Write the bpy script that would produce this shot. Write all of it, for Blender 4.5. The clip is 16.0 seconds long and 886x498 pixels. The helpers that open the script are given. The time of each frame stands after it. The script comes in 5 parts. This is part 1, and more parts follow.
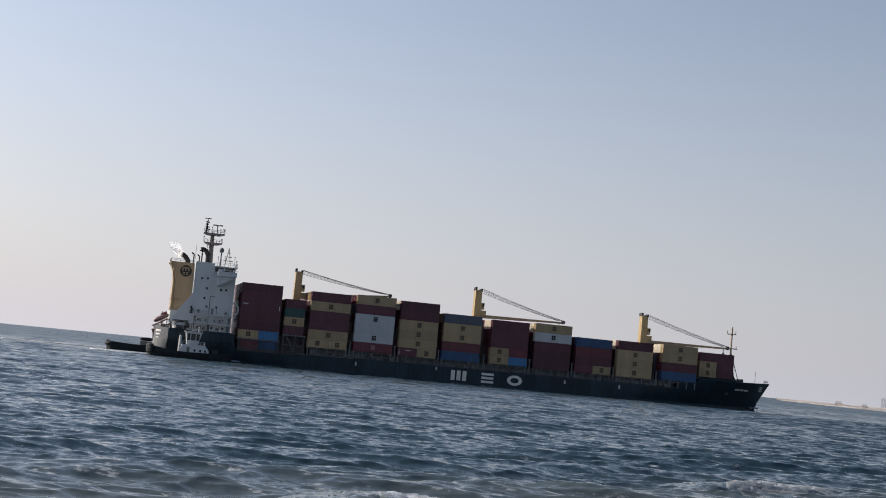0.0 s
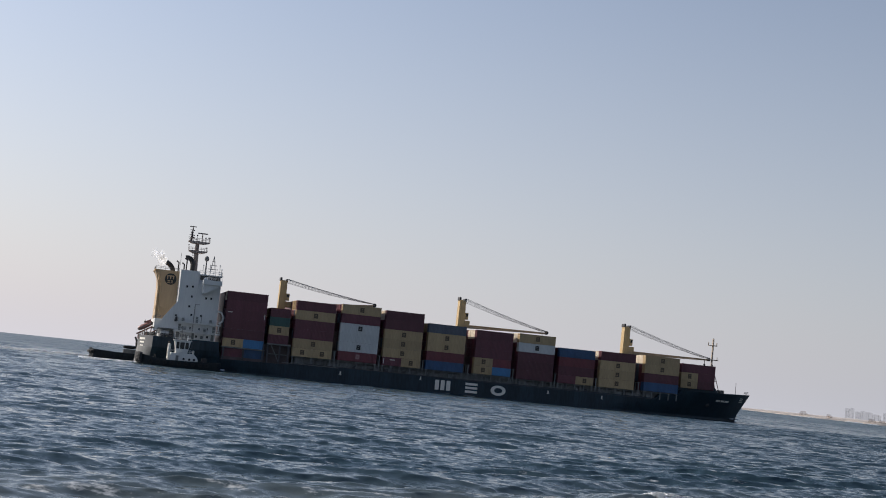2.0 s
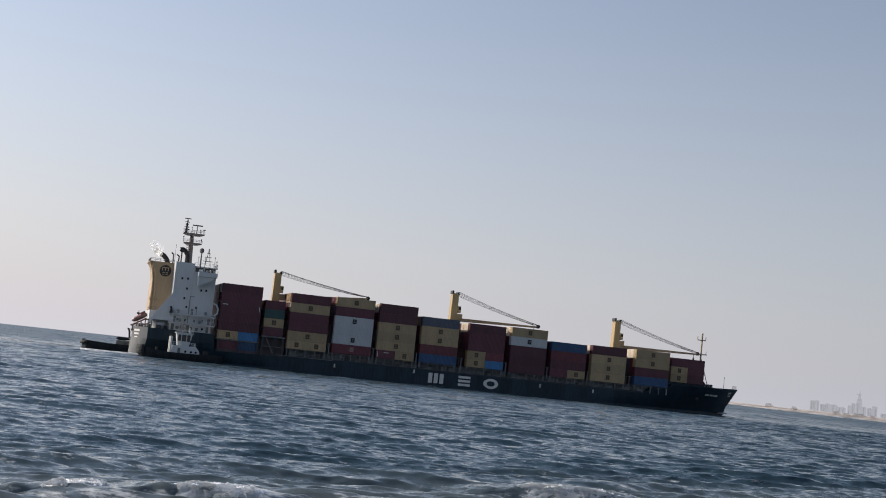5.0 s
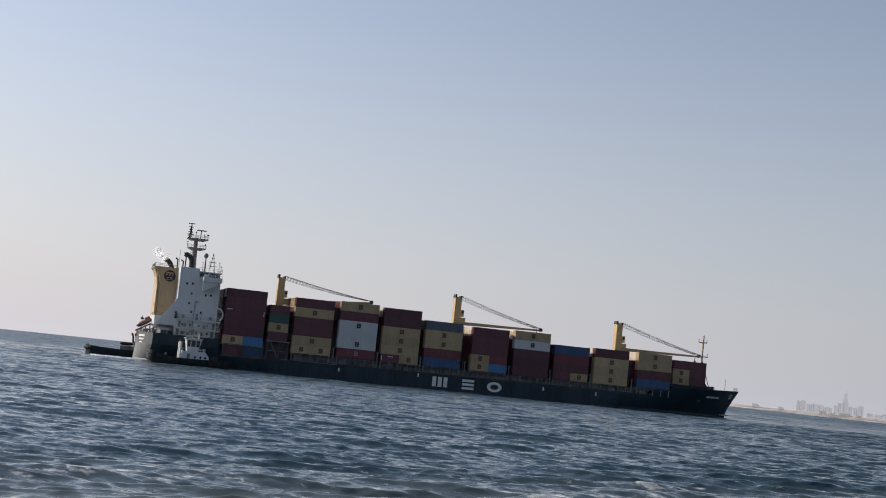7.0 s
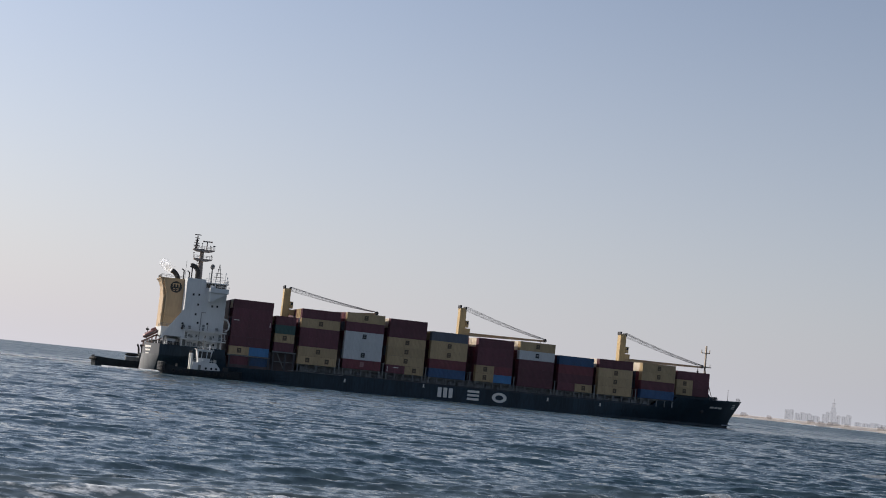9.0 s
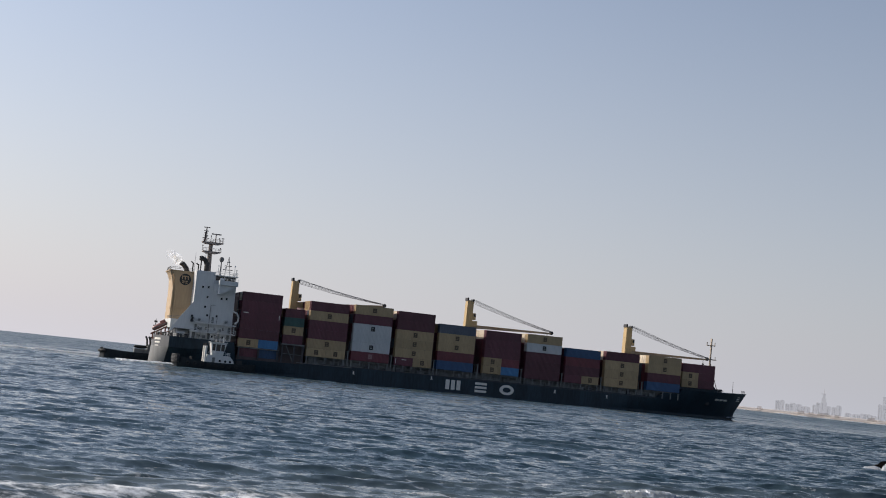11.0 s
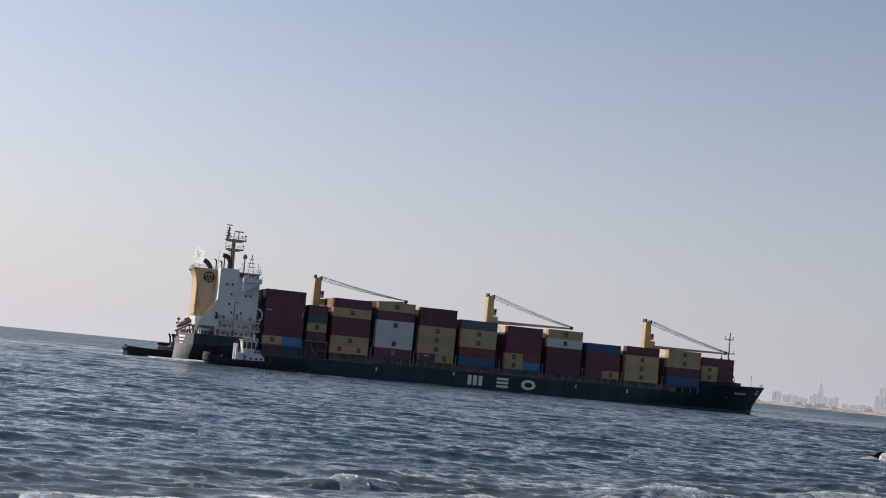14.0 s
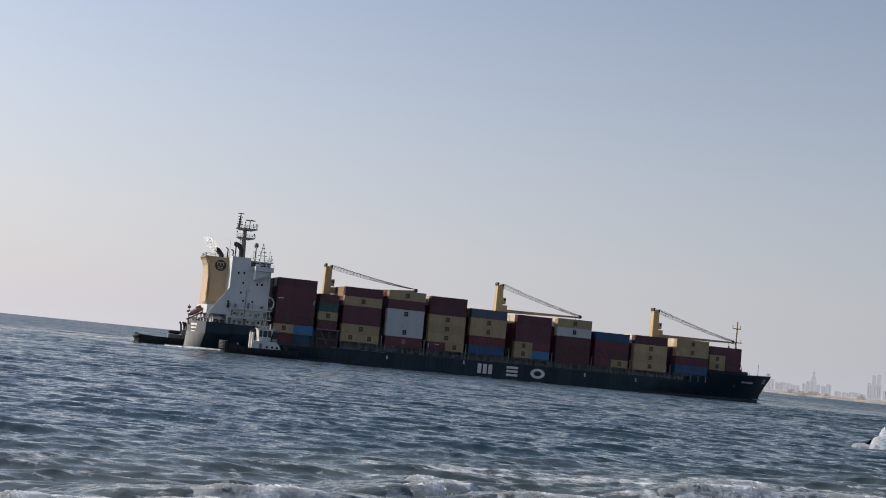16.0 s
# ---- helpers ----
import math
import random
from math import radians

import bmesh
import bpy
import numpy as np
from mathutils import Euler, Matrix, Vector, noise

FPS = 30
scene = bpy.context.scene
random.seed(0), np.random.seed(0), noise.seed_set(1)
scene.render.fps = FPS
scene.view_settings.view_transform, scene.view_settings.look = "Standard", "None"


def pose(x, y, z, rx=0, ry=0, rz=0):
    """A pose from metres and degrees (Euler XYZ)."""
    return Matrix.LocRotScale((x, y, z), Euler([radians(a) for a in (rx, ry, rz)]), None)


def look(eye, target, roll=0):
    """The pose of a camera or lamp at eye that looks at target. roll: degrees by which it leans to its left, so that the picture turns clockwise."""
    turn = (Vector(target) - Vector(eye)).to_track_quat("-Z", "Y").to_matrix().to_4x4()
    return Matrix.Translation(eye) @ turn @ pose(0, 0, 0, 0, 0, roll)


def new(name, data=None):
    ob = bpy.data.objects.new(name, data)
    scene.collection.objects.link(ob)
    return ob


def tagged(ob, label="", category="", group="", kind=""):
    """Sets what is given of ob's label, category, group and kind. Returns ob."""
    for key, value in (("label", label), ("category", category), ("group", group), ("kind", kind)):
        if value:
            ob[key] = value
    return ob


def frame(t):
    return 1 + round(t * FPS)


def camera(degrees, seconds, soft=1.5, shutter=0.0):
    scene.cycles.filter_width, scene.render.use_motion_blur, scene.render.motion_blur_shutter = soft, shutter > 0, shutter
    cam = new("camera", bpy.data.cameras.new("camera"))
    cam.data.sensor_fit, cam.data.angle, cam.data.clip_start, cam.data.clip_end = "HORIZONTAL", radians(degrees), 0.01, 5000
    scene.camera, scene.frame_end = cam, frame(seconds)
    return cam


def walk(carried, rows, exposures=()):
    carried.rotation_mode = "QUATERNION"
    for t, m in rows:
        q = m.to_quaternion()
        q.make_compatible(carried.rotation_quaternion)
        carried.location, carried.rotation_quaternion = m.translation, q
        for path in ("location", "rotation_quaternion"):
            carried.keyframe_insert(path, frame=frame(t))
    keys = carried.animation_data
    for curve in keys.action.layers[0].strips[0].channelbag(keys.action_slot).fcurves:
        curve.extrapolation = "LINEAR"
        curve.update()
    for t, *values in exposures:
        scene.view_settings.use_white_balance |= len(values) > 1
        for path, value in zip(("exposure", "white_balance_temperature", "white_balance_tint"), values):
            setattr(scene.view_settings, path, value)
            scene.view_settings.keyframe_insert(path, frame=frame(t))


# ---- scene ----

# ------------------------------------------------------------------ camera
EYE = Vector((0.0, 0.0, 5.27))
cam = camera(36.73, 16.0, soft=1.0)
AIM = [  # seconds, degrees to the right, degrees up, lean to the left
    (0.0, 0.0, 4.926, 5.534), (0.5, 0.356, 5.105, 5.668), (1.0, 0.642, 5.269, 5.697),
    (1.5, 0.959, 5.354, 5.731), (2.0, 1.332, 5.405, 5.855), (2.5, 1.678, 5.387, 6.031),
    (3.0, 1.96, 5.350, 6.169), (3.5, 2.216, 5.295, 6.246), (4.0, 2.403, 5.223, 6.289),
    (6.5, 3.117, 5.124, 5.892), (7.0, 3.259, 5.277, 5.890), (7.5, 3.373, 5.471, 5.852),
    (8.0, 3.457, 5.634, 5.850), (8.5, 3.544, 5.712, 5.863), (9.0, 3.702, 5.709, 5.862),
    (11.5, 4.161, 5.248, 5.872), (12.0, 4.192, 5.174, 5.800), (12.5, 4.264, 5.120, 5.769),
    (13.0, 4.324, 5.091, 5.695), (13.5, 4.323, 5.089, 5.609), (14.0, 4.274, 5.068, 5.587),
    (14.5, 4.26, 5.018, 5.567), (15.0, 4.297, 4.918, 5.602), (15.5, 4.407, 4.753, 5.651),
    (16.0, 4.591, 4.538, 5.700)]


def aim(yaw, up, lean):
    a, b = radians(yaw), radians(up)
    return look(EYE, EYE + 100 * Vector((math.sin(a) * math.cos(b), math.cos(a) * math.cos(b), math.sin(b))), lean)


walk(cam, [(t, aim(a, b, c)) for t, a, b, c in AIM])

# ------------------------------------------------------------------ light
SUN_LEFT, SUN_UP = 68.0, 31.0          # degrees to the left of the y axis, degrees above the sea
world = bpy.data.worlds.new("sky")
scene.world = world
world.use_nodes = True
wn = world.node_tree.nodes
sky = wn.new("ShaderNodeTexSky")
sky.sky_type = "NISHITA"
sky.sun_disc = False
sky.sun_elevation, sky.sun_rotation = radians(SUN_UP), radians(-SUN_LEFT)
sky.air_density, sky.dust_density, sky.ozone_density = 1.0, 1.2, 1.6
wn["Background"].inputs["Strength"].default_value = 0.12
# haze thickens towards the horizon
wl = world.node_tree.links
wco, wsep, winv, wpow, wmix = (wn.new(k) for k in ("ShaderNodeTexCoord", "ShaderNodeSeparateXYZ", "ShaderNodeMapRange", "ShaderNodeMath", "ShaderNodeMix"))
winv.inputs["To Min"].default_value, winv.inputs["To Max"].default_value = 1.0, 0.0
wpow.operation, wpow.inputs[1].default_value = "POWER", 4.0
wmix.data_type = "RGBA"
whz, wsun = wn.new("ShaderNodeMix"), wn.new("ShaderNodeMapRange")
whz.data_type = "RGBA"
whz.inputs[6].default_value, whz.inputs[7].default_value = (4.75, 5.0, 5.55, 1), (5.35, 5.25, 5.55, 1)
wsun.inputs["From Min"].default_value, wsun.inputs["From Max"].default_value = -0.1, 0.65
wl.new(wsun.outputs[0], whz.inputs[0])
wl.new(whz.outputs[2], wmix.inputs[7])
wl.new(wco.outputs["Generated"], wsep.inputs[0])
wl.new(wsep.outputs["Z"], winv.inputs["Value"])
wl.new(winv.outputs[0], wpow.inputs[0])
wl.new(wpow.outputs[0], wmix.inputs[0])
wl.new(sky.outputs[0], wmix.inputs[6])
# the whole sky pales evenly towards the sun's side
sa, se = radians(SUN_LEFT), radians(SUN_UP)
SUN_WAY = Vector((-math.sin(sa) * math.cos(se), math.cos(sa) * math.cos(se), math.sin(se)))
wdot, wlin, wscl = wn.new("ShaderNodeVectorMath"), wn.new("ShaderNodeMath"), wn.new("ShaderNodeVectorMath")
wdot.operation, wlin.operation, wscl.operation = "DOT_PRODUCT", "MULTIPLY_ADD", "SCALE"
wdot.inputs[1].default_value = SUN_WAY
wlin.inputs[1].default_value, wlin.inputs[2].default_value = 0.38, 0.86
wl.new(wco.outputs["Generated"], wdot.inputs[0])
wl.new(wdot.outputs["Value"], wlin.inputs[0])
wl.new(wdot.outputs["Value"], wsun.inputs["Value"])
wl.new(wmix.outputs[2], wscl.inputs[0])
wl.new(wlin.outputs[0], wscl.inputs["Scale"])
wl.new(wscl.outputs[0], wn["Background"].inputs[0])
sun = new("sun", bpy.data.lights.new("sun", "SUN"))
sun.data.energy, sun.data.angle, sun.data.color = 4.6, radians(0.6), (1.0, 0.93, 0.82)
sun.matrix_world = look(SUN_WAY * 900, (0, 0, 0))
scene.view_settings.exposure = 0.0
scene.view_settings.use_white_balance = True
scene.view_settings.white_balance_temperature, scene.view_settings.white_balance_tint = 6610, 13


# ------------------------------------------------------------------ materials
def mat(name, base, rough=0.55, metal=0.0, vary=0.25, size=1.0, relief=0.0, each=0.0, streak=False, spec=0.5):
    """A painted or natural surface: grain and stains at two scales, optional rain streaks, optional change from object to object."""
    m = bpy.data.materials.new(name)
    m.use_nodes = True
    n, l = m.node_tree.nodes, m.node_tree.links
    bsdf = n["Principled BSDF"]
    bsdf.inputs["Metallic"].default_value = metal
    bsdf.inputs["Specular IOR Level"].default_value = spec
    co = n.new("ShaderNodeTexCoord")
    mp = n.new("ShaderNodeMapping")
    mp.inputs["Scale"].default_value = (1, 1, 0.16) if streak else (1, 1, 1)
    l.new(co.outputs["Object"], mp.inputs["Vector"])
    big, fine = n.new("ShaderNodeTexNoise"), n.new("ShaderNodeTexNoise")
    big.inputs["Scale"].default_value, fine.inputs["Scale"].default_value = 0.45 / size, 4.0 / size
    big.inputs["Detail"].default_value, fine.inputs["Detail"].default_value = 5, 4
    l.new(mp.outputs[0], big.inputs["Vector"])
    l.new(mp.outputs[0], fine.inputs["Vector"])
    add = n.new("ShaderNodeMath")
    add.operation = "ADD"
    l.new(big.outputs["Fac"], add.inputs[0])
    l.new(fine.outputs["Fac"], add.inputs[1])
    ramp = n.new("ShaderNodeMapRange")
    ramp.inputs["From Min"].default_value, ramp.inputs["From Max"].default_value = 0.7, 1.3
    ramp.inputs["To Min"].default_value, ramp.inputs["To Max"].default_value = 1 - vary, 1 + vary
    l.new(add.outputs[0], ramp.inputs["Value"])
    last = ramp.outputs[0]
    if each:
        info = n.new("ShaderNodeObjectInfo")
        r2 = n.new("ShaderNodeMapRange")
        r2.inputs["To Min"].default_value, r2.inputs["To Max"].default_value = 1 - each, 1 + each
        l.new(info.outputs["Random"], r2.inputs["Value"])
        mul = n.new("ShaderNodeMath")
        mul.operation = "MULTIPLY"
        l.new(last, mul.inputs[0])
        l.new(r2.outputs[0], mul.inputs[1])
        last = mul.outputs[0]
    col = n.new("ShaderNodeVectorMath")
    col.operation = "SCALE"
    col.inputs[0].default_value = base
    l.new(last, col.inputs["Scale"])
    l.new(col.outputs[0], bsdf.inputs["Base Color"])
    rr = n.new("ShaderNodeMapRange")
    rr.inputs["To Min"].default_value, rr.inputs["To Max"].default_value = max(0.03, rough - 0.12), min(1, rough + 0.12)
    l.new(fine.outputs["Fac"], rr.inputs["Value"])
    l.new(rr.outputs[0], bsdf.inputs["Roughness"])
    if relief:
        bump = n.new("ShaderNodeBump")
        bump.inputs["Distance"].default_value = relief
        l.new(fine.outputs["Fac"], bump.inputs["Height"])
        l.new(bump.outputs[0], bsdf.inputs["Normal"])
    return m


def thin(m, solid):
    """Lets part of what lies behind through: spray, steam, and far things, where it stands in for haze."""
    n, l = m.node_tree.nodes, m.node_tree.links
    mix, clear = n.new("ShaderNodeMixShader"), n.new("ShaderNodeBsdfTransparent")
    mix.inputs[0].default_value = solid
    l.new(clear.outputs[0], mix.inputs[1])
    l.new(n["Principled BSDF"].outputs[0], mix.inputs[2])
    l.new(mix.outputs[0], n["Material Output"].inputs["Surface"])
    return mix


def lit_through(m, share):
    """Light also comes through from behind, as in froth and steam."""
    n, l = m.node_tree.nodes, m.node_tree.links
    mix, tr = n.new("ShaderNodeMixShader"), n.new("ShaderNodeBsdfTranslucent")
    mix.inputs[0].default_value = share
    tr.inputs["Color"].default_value = (0.93, 0.96, 1.0, 1)
    l.new(n["Principled BSDF"].outputs[0], mix.inputs[1])
    l.new(tr.outputs[0], mix.inputs[2])
    for k in n:
        if k.bl_idname == "ShaderNodeMixShader" and k != mix:
            l.new(mix.outputs[0], k.inputs[2])


HULL = mat("navy hull paint", (0.017, 0.033, 0.047), 0.5, vary=0.4, size=2, streak=True, spec=0.3)
TUGHULL = mat("black tug paint", (0.014, 0.020, 0.024), 0.55, vary=0.4, size=2, streak=True, spec=0.25)
BOOT = mat("faded hull edge", (0.05, 0.05, 0.055), 0.6, vary=0.3)
GREYHULL = mat("grey stern paint", (0.095, 0.10, 0.108), 0.6, vary=0.18, streak=True)
# the stern grey again, lightened for the light the water throws on the counter
GREYLIT = mat("grey counter paint, lit tone", (0.165, 0.17, 0.17), 0.65, vary=0.25, streak=True)
WHITE = mat("weathered white paint", (0.60, 0.61, 0.60), 0.5, vary=0.07, size=1.5, streak=True)
LETTER = mat("white letter paint", (0.72, 0.70, 0.64), 0.55, vary=0.12)
FUNNEL = mat("ochre funnel paint", (0.46, 0.33, 0.195), 0.5, vary=0.10, size=2, streak=True)
CRANE = mat("ochre crane paint", (0.44, 0.32, 0.155), 0.5, vary=0.18, streak=True)
JIB = mat("dull ochre brown jib paint", (0.46, 0.33, 0.20), 0.55, vary=0.22, streak=True)
DARK = mat("dark steel", (0.025, 0.025, 0.028), 0.55, vary=0.3)
UMBER = mat("dark brown steel", (0.085, 0.066, 0.064), 0.7, vary=0.4)
COAM = mat("grey green steel", (0.165, 0.172, 0.168), 0.65, vary=0.35, streak=True)
MASTP = mat("grey brown mast paint", (0.26, 0.215, 0.19), 0.6, vary=0.2)
CREAMP = mat("cream mast paint", (0.36, 0.29, 0.22), 0.6, vary=0.25)
RUST = mat("red brown mast paint", (0.20, 0.085, 0.06), 0.6, vary=0.25)
GLASS = mat("dark window glass", (0.012, 0.015, 0.018), 0.12, vary=0.1)
ROPE = mat("steel rope", (0.22, 0.22, 0.22), 0.5, metal=0.3)
ORANGE = mat("orange red boat shell", (0.21, 0.095, 0.085), 0.5, vary=0.12)
SOOT = mat("sooty exhaust steel", (0.035, 0.032, 0.03), 0.7, vary=0.3)
RUBBER = mat("black rubber", (0.02, 0.02, 0.02), 0.8, vary=0.3, relief=0.01)
WORN = mat("worn grey rubber", (0.020, 0.022, 0.024), 0.8, vary=0.35, relief=0.02)
PALE = mat("worn pale fender", (0.17, 0.17, 0.165), 0.8, vary=0.3, relief=0.02)
BOX = {
    "maroon": mat("maroon container paint", (0.105, 0.029, 0.041), 0.5, vary=0.22, each=0.22, streak=True),
    "red": mat("brick red container paint", (0.145, 0.032, 0.042), 0.5, vary=0.22, each=0.15, streak=True),
    "yellow": mat("ochre yellow container paint", (0.385, 0.28, 0.155), 0.5, vary=0.16, each=0.12, streak=True),
    "blue": mat("blue container paint", (0.026, 0.080, 0.175), 0.5, vary=0.2, each=0.2, streak=True),
    "sky": mat("bright blue container paint", (0.045, 0.18, 0.37), 0.5, vary=0.15, streak=True),
    "grey": mat("slate grey container paint", (0.085, 0.10, 0.13), 0.5, vary=0.2, each=0.15, streak=True),
    "green": mat("dark green container paint", (0.03, 0.085, 0.075), 0.5, vary=0.2, streak=True),
    "white": mat("white container paint", (0.50, 0.515, 0.51), 0.45, vary=0.10, each=0.05, streak=True),
    "cream": mat("cream container paint", (0.66, 0.58, 0.46), 0.5, vary=0.15, each=0.08, streak=True),
}
WORDS = {"maroon": "maroon", "red": "brick red", "yellow": "ochre yellow", "blue": "deep blue", "sky": "bright blue",
         "grey": "slate grey", "green": "dark green", "white": "white", "cream": "cream"}
LOGO_D = mat("dark brown logo paint", (0.09, 0.06, 0.035), 0.6, vary=0.1)
LOGO_K = mat("black logo paint", (0.02, 0.02, 0.02), 0.6, vary=0.1)
LOGO_P = mat("pinkish logo paint", (0.30, 0.17, 0.17), 0.6, vary=0.1)


def water_mat():
    m = bpy.data.materials.new("sea water")
    m.use_nodes = True
    n, l = m.node_tree.nodes, m.node_tree.links
    b = n["Principled BSDF"]
    b.inputs["IOR"].default_value = 1.33
    co = n.new("ShaderNodeTexCoord")
    turn = n.new("ShaderNodeMapping")
    turn.inputs["Rotation"].default_value = (0, 0, radians(12))
    turn.inputs["Scale"].default_value = (0.6, 1.0, 1.0)
    l.new(co.outputs["Object"], turn.inputs["Vector"])
    tones = n.new("ShaderNodeTexNoise")
    tones.inputs["Scale"].default_value, tones.inputs["Detail"].default_value = 0.03, 4
    l.new(turn.outputs[0], tones.inputs["Vector"])
    ramp = n.new("ShaderNodeValToRGB")
    ramp.color_ramp.elements[0].color = (0.023, 0.047, 0.061, 1)
    ramp.color_ramp.elements[1].color = (0.042, 0.070, 0.086, 1)
    ramp.color_ramp.elements[0].position, ramp.color_ramp.elements[1].position = 0.35, 0.7
    l.new(tones.outputs["Fac"], ramp.inputs[0])
    # sand stirred up in the shallows: how far off the slanting shore a point lies
    place, off = n.new("ShaderNodeNewGeometry"), n.new("ShaderNodeVectorMath")
    off.operation = "DOT_PRODUCT"
    off.inputs[1].default_value = (-0.574, 0.82, 0)
    l.new(place.outputs["Position"], off.inputs[0])
    # out at sea the small waves merge into a rougher sheet
    open_sea = n.new("ShaderNodeMapRange")
    open_sea.inputs["From Min"].default_value, open_sea.inputs["From Max"].default_value = 100, 760
    open_sea.inputs["To Min"].default_value, open_sea.inputs["To Max"].default_value = 0.06, 0.34
    split = n.new("ShaderNodeSeparateXYZ")
    l.new(place.outputs["Position"], split.inputs[0])
    l.new(split.outputs["Y"], open_sea.inputs["Value"])
    streak, lanes, sway, wind = n.new("ShaderNodeMapping"), n.new("ShaderNodeTexNoise"), n.new("ShaderNodeMath"), n.new("ShaderNodeMath")
    streak.inputs["Scale"].default_value = (0.35, 1.0, 1.0)
    lanes.inputs["Scale"].default_value, lanes.inputs["Detail"].default_value = 0.02, 7
    l.new(co.outputs["Object"], streak.inputs["Vector"])
    l.new(streak.outputs[0], lanes.inputs["Vector"])
    sway.operation, sway.inputs[1].default_value, sway.inputs[2].default_value = "MULTIPLY_ADD", 1.9, 0.05
    l.new(lanes.outputs["Fac"], sway.inputs[0])
    wind.operation = "MULTIPLY"
    l.new(open_sea.outputs[0], wind.inputs[0])
    l.new(sway.outputs[0], wind.inputs[1])
    l.new(wind.outputs[0], b.inputs["Roughness"])
    wob, near = n.new("ShaderNodeMath"), n.new("ShaderNodeMapRange")
    wob.operation, wob.inputs[1].default_value = "MULTIPLY_ADD", -26.0
    l.new(tones.outputs["Fac"], wob.inputs[0])
    l.new(off.outputs["Value"], wob.inputs[2])
    near.inputs["From Min"].default_value, near.inputs["From Max"].default_value = 52, 24
    near.interpolation_type = "SMOOTHSTEP"
    l.new(wob.outputs[0], near.inputs["Value"])
    murk = n.new("ShaderNodeMix")
    murk.data_type = "RGBA"
    murk.inputs[7].default_value = (0.092, 0.110, 0.108, 1)
    l.new(near.outputs[0], murk.inputs[0])
    l.new(ramp.outputs[0], murk.inputs[6])
    l.new(murk.outputs[2], b.inputs["Base Color"])
    # foam on the breaking rollers and in the wash
    attr, fn1, fn2, fm, fr, fw = (n.new(k) for k in ("ShaderNodeAttribute", "ShaderNodeTexNoise", "ShaderNodeTexNoise", "ShaderNodeMath", "ShaderNodeMapRange", "ShaderNodeMath"))
    attr.attribute_name = "foam"
    fn1.inputs["Scale"].default_value, fn1.inputs["Detail"].default_value, fn1.inputs["Roughness"].default_value = 1.1, 8, 0.68
    fn2.inputs["Scale"].default_value, fn2.inputs["Detail"].default_value = 0.16, 2
    fwash = n.new("ShaderNodeMapRange")
    fwash.inputs["From Min"].default_value, fwash.inputs["From Max"].default_value = 58, 42
    l.new(off.outputs["Value"], fwash.inputs["Value"])
    l.new(turn.outputs[0], fn1.inputs["Vector"])
    l.new(co.outputs["Object"], fn2.inputs["Vector"])
    fm.operation = "MULTIPLY"
    l.new(attr.outputs["Fac"], fm.inputs[0])
    l.new(fwash.outputs[0], fm.inputs[1])
    fw.operation = "MULTIPLY_ADD"
    l.new(fm.outputs[0], fw.inputs[0])
    fw.inputs[1].default_value = 0.26
    l.new(fn1.outputs["Fac"], fw.inputs[2])
    fr.inputs["From Min"].default_value, fr.inputs["From Max"].default_value = 0.63, 0.80
    l.new(fw.outputs[0], fr.inputs["Value"])
    froth = n.new("ShaderNodeBsdfPrincipled")
    froth.inputs["Base Color"].default_value = (0.78, 0.80, 0.80, 1)
    froth.inputs["Roughness"].default_value = 0.8
    fmix = n.new("ShaderNodeMixShader")
    l.new(fr.outputs[0], fmix.inputs[0])
    l.new(b.outputs[0], fmix.inputs[1])
    l.new(froth.outputs[0], fmix.inputs[2])
    l.new(fmix.outputs[0], n["Material Output"].inputs["Surface"])
    geo = n.new("ShaderNodeNewGeometry")
    last = geo.outputs["Normal"]
    # steeper ripples imitate the sea's dimmer right side; far out larger waves stand for the small ones
    puff, lift, wide = n.new("ShaderNodeAttribute"), n.new("ShaderNodeMath"), n.new("ShaderNodeMapRange")
    puff.attribute_name = "steepness"
    lift.operation, lift.inputs[1].default_value = "MAXIMUM", 0.6
    l.new(puff.outputs["Fac"], lift.inputs[0])
    calm = n.new("ShaderNodeMath")
    calm.operation, calm.inputs[1].default_value, calm.inputs[2].default_value = "MULTIPLY_ADD", -0.45, 1.0
    l.new(near.outputs[0], calm.inputs[0])
    ease = n.new("ShaderNodeMath")
    ease.operation = "MULTIPLY"
    l.new(calm.outputs[0], ease.inputs[0])
    l.new(lift.outputs[0], ease.inputs[1])
    wide.inputs["From Min"].default_value, wide.inputs["From Max"].default_value = 140, 420
    wide.inputs["To Min"].default_value, wide.inputs["To Max"].default_value = 0.0, 1.0
    l.new(split.outputs["Y"], wide.inputs["Value"])
    bands = n.new("ShaderNodeMapping")
    bands.inputs["Scale"].default_value = (1.0, 0.16, 1.0)
    l.new(co.outputs["Object"], bands.inputs["Vector"])
    for scale, lean, detail in ((0.22, 1.5, 5), (2.3, 0.52, 4), (8.0, 0.32, 2)):
        t = n.new("ShaderNodeTexNoise")
        t.inputs["Scale"].default_value, t.inputs["Detail"].default_value, t.inputs["Roughness"].default_value = scale, detail, 0.6
        l.new(bands.outputs[0] if scale < 1 else turn.outputs[0], t.inputs["Vector"])
        sub, mul, add = (n.new("ShaderNodeVectorMath") for _ in range(3))
        sub.operation, mul.operation, add.operation = "SUBTRACT", "MULTIPLY", "ADD"
        sub.inputs[1].default_value = (0.5, 0.5, 0.5)
        mul.inputs[1].default_value = (lean * 0.9, lean * 1.5, 0)
        l.new(t.outputs["Color"], sub.inputs[0])
        l.new(sub.outputs[0], mul.inputs[0])
        ruffle = n.new("ShaderNodeVectorMath")
        ruffle.operation = "SCALE"
        l.new(mul.outputs[0], ruffle.inputs[0])
